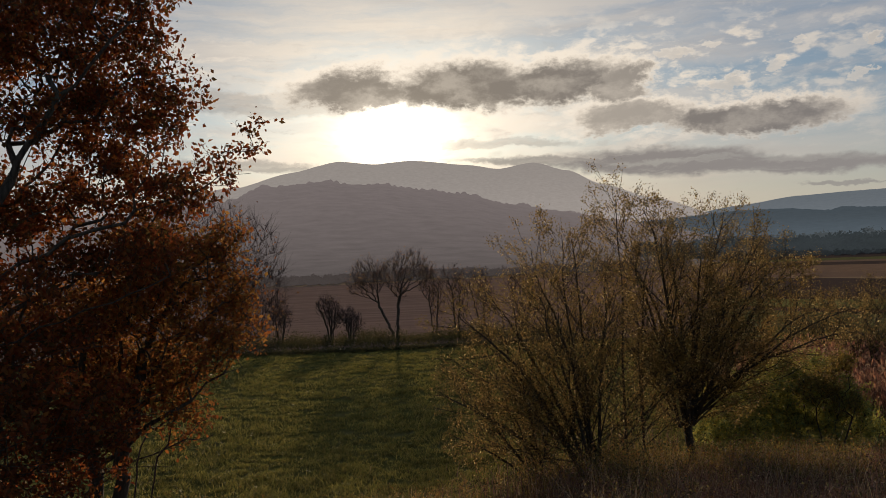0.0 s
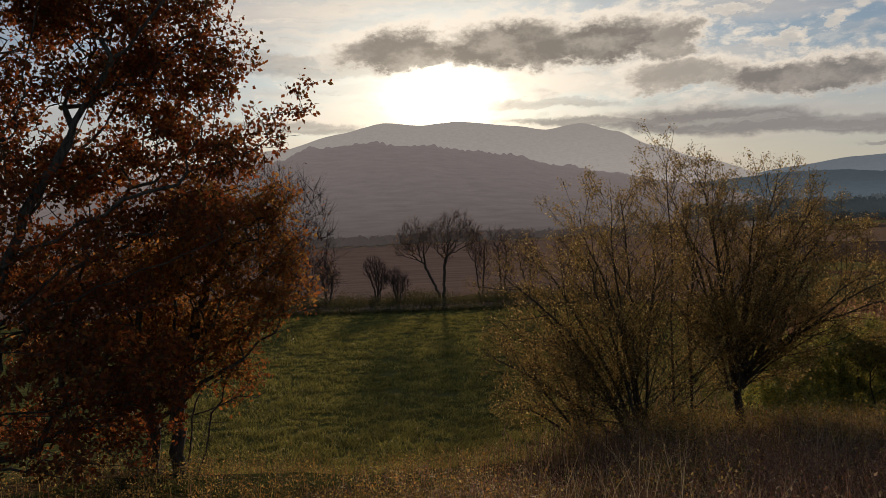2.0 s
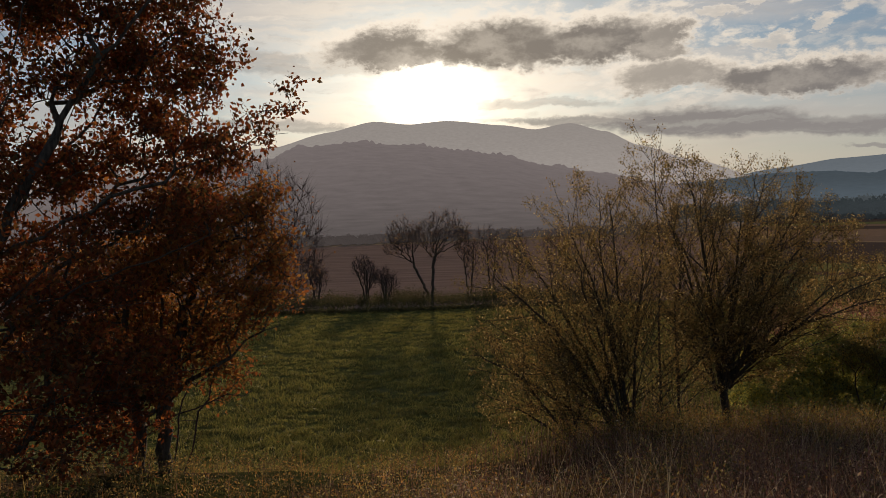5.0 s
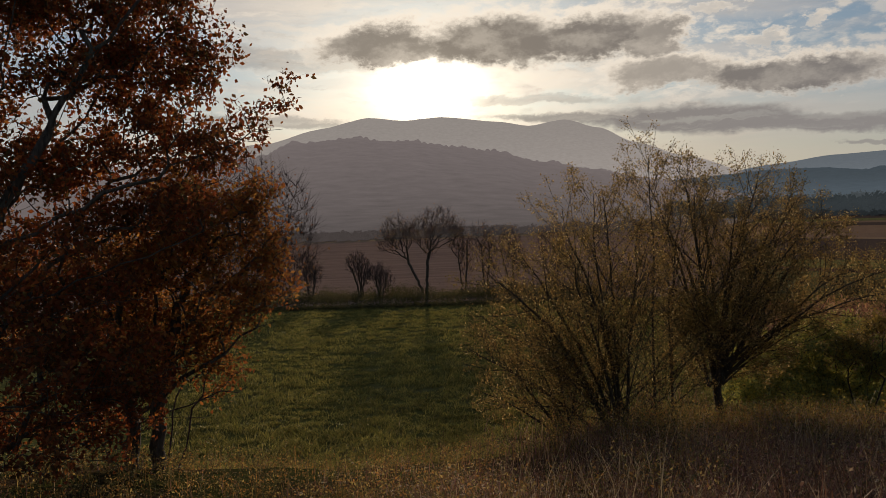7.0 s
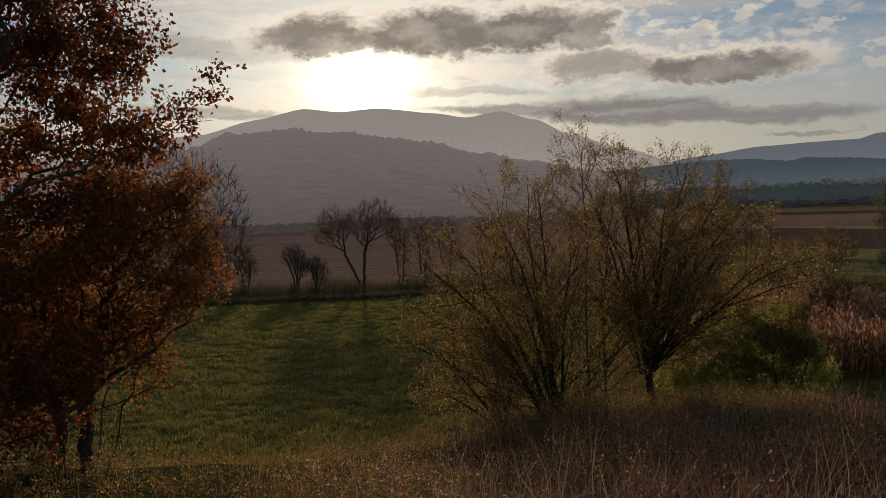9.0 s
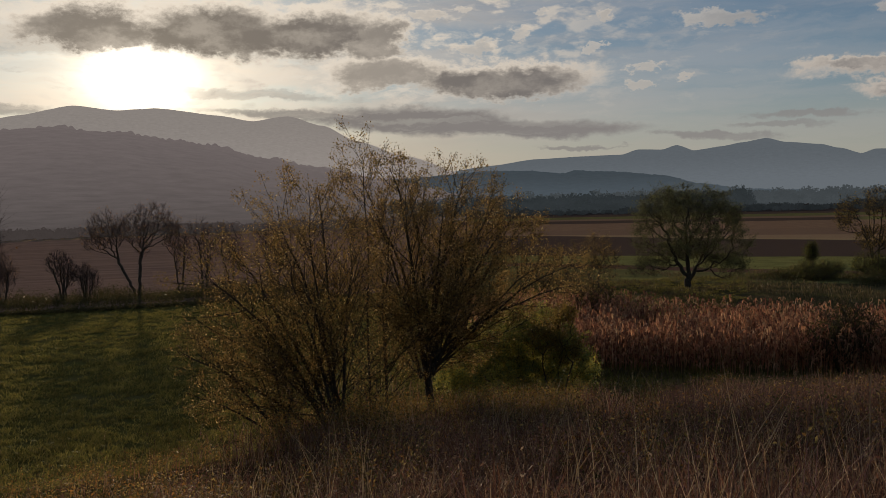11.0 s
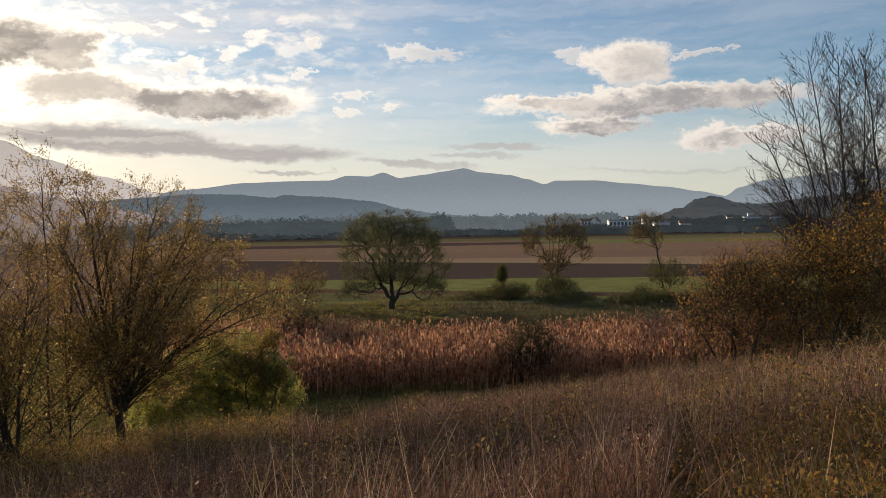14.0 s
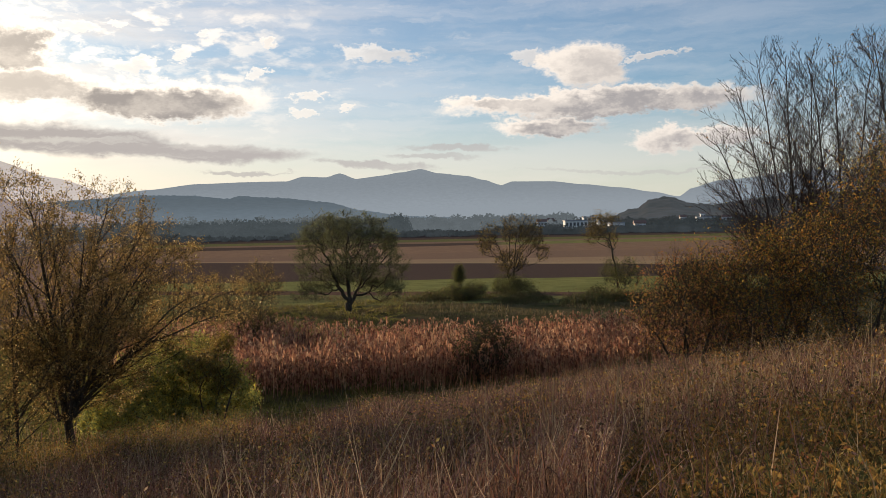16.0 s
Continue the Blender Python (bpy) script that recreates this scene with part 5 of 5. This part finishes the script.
def far_woods(name, label, bearings, distances, count, tall, seed, mat=BELT_LEAF):
    """Rows of distant trees, each a heap of leafy flakes."""
    rng = np.random.default_rng(seed)
    b = np.radians(rng.uniform(*bearings, count))
    d = rng.uniform(*distances, count)
    x, y = -np.sin(b) * d, np.cos(b) * d
    grove = np.array([noise.noise(Vector((i * 0.03, j * 0.03, seed))) for i, j in zip(x, y)])
    h = tall * rng.uniform(0.55, 1.05, count) * np.clip(1 + 0.9 * grove, 0.5, 1.5)
    k = np.repeat(np.arange(count), 120)
    q = rng.normal(0, 1, (len(k), 3))
    q /= np.linalg.norm(q, axis=1)[:, None]
    q *= rng.uniform(0.25, 1, len(k))[:, None] ** 0.5
    lobe = 1 + 0.25 * np.sin(3 * np.arctan2(q[:, 1], q[:, 0]) + k)
    at = np.stack([x[k] + q[:, 0] * lobe * h[k] * 0.62, y[k] + q[:, 1] * h[k] * 0.5, h[k] * (0.46 + 0.46 * q[:, 2])], 1)
    s = Soup()
    leaves(rng, s, at, tall * 0.2, 1.0, 0.0)
    tagged(part(name, s, mat), label, "trees", kind="stuff")


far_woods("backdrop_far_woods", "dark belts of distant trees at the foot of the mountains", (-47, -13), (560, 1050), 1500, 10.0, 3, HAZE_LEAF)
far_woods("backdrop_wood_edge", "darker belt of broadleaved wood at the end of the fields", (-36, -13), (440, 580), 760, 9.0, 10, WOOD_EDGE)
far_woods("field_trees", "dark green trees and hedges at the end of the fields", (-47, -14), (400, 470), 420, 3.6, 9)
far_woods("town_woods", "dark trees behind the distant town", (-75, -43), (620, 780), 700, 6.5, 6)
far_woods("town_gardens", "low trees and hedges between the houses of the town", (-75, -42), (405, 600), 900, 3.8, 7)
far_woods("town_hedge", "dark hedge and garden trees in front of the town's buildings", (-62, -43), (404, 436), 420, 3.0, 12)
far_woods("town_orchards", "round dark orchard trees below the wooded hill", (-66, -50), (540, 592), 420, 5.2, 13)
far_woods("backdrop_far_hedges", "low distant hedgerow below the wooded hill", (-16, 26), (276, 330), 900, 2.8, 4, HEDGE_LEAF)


# ---- the town ----
def plain(name, colour, rough=0.8, spread=0.12):
    m, n = material(name)
    stain = n.noise(n.add("TexCoord").outputs["Object"], 0.4, 4.0)
    c = n.mix(n.ramp(stain, 0.3, 0.75), tuple(x * (1 - spread) for x in colour), colour)
    finish(n, n.add("BsdfPrincipled", {"Base Color": c, "Roughness": rough}), stain, 0.2, 0.05)
    return m


WALL = plain("white_render", (0.78, 0.78, 0.78))
ROOF = plain("roof_tiles", (0.20, 0.12, 0.095))
FLAT_ROOF = plain("grey_roof", (0.33, 0.34, 0.36))
PANE = plain("dark_panes", (0.10, 0.11, 0.12), 0.2)


def box(soup, x0, x1, y0, y1, z0, z1):
    v = [(x, y, z) for z in (z0, z1) for y in (y0, y1) for x in (x0, x1)]
    soup.put(v, [(0, 2, 3, 1), (4, 5, 7, 6), (0, 1, 5, 4), (2, 6, 7, 3), (0, 4, 6, 2), (1, 3, 7, 5)])


def building(name, label, bearing, distance, wide, deep, tall, floors, columns, pitched):
    foot = spot(bearing, distance)
    thing = tagged(new(name), label, "building", "buildings of the town")
    thing.matrix_world = pose(foot.x, foot.y, foot.z - 0.2, 0, 0, bearing + 8)
    s = Soup()
    box(s, -wide / 2, wide / 2, 0, deep, 0, tall)
    part("wall", s, WALL, thing)
    s = Soup()
    if pitched:
        w, e, r = wide / 2 + 0.4, 0.4, tall + deep * 0.25
        s.put([(-w, -e, tall), (w, -e, tall), (w, deep + e, tall), (-w, deep + e, tall), (-w, deep / 2, r), (w, deep / 2, r)],
              [(0, 1, 5, 4), (2, 3, 4, 5), (0, 4, 3), (1, 2, 5), (0, 3, 2, 1)])
    else:
        box(s, -wide / 2 - 0.3, wide / 2 + 0.3, -0.3, deep + 0.3, tall, tall + 0.6)
    part("roof", s, ROOF if pitched else FLAT_ROOF, thing)
    for f in range(floors):
        for c in range(columns):
            x, z = -wide / 2 + wide * (c + 0.5) / columns, tall * (f + 0.5) / floors
            w, h = wide / columns * 0.3, tall / floors * 0.27
            s = Soup()
            box(s, x - w, x + w, -0.06, 0.1, z - h, z + h)
            part("window", s, PANE, thing)


building("apartment_building", "long white flat-roofed building with window bands", -47.7, 440, 15.0, 9, 6.2, 2, 8, False)
building("apartment_building", "narrow white block with a flat roof beside the long one", -49.2, 446, 4.5, 8, 6.8, 3, 2, False)
for b, d, w, deep, t, floors, pitched in (
        (-45.2, 560, 6, 7, 5.6, 2, True), (-45.9, 575, 7, 7, 6.2, 2, True), (-46.6, 590, 7, 7, 6.6, 2, True), (-48.3, 600, 8, 8, 7.8, 3, False), (-50.1, 470, 8, 8, 4.4, 1, False),
        (-51.6, 480, 6, 7, 4.0, 1, True), (-54.3, 610, 4, 6, 6.6, 2, True), (-55.7, 600, 12, 9, 6.2, 2, False), (-55.5, 606, 3, 4, 8.6, 3, False), (-57.0, 600, 6, 6, 6.2, 2, True)):
    building("house", "small white house with a tiled roof at the edge of town" if pitched else "low white hall with a flat roof beside the gardens", b, d, w, deep, t, floors, 3, pitched)
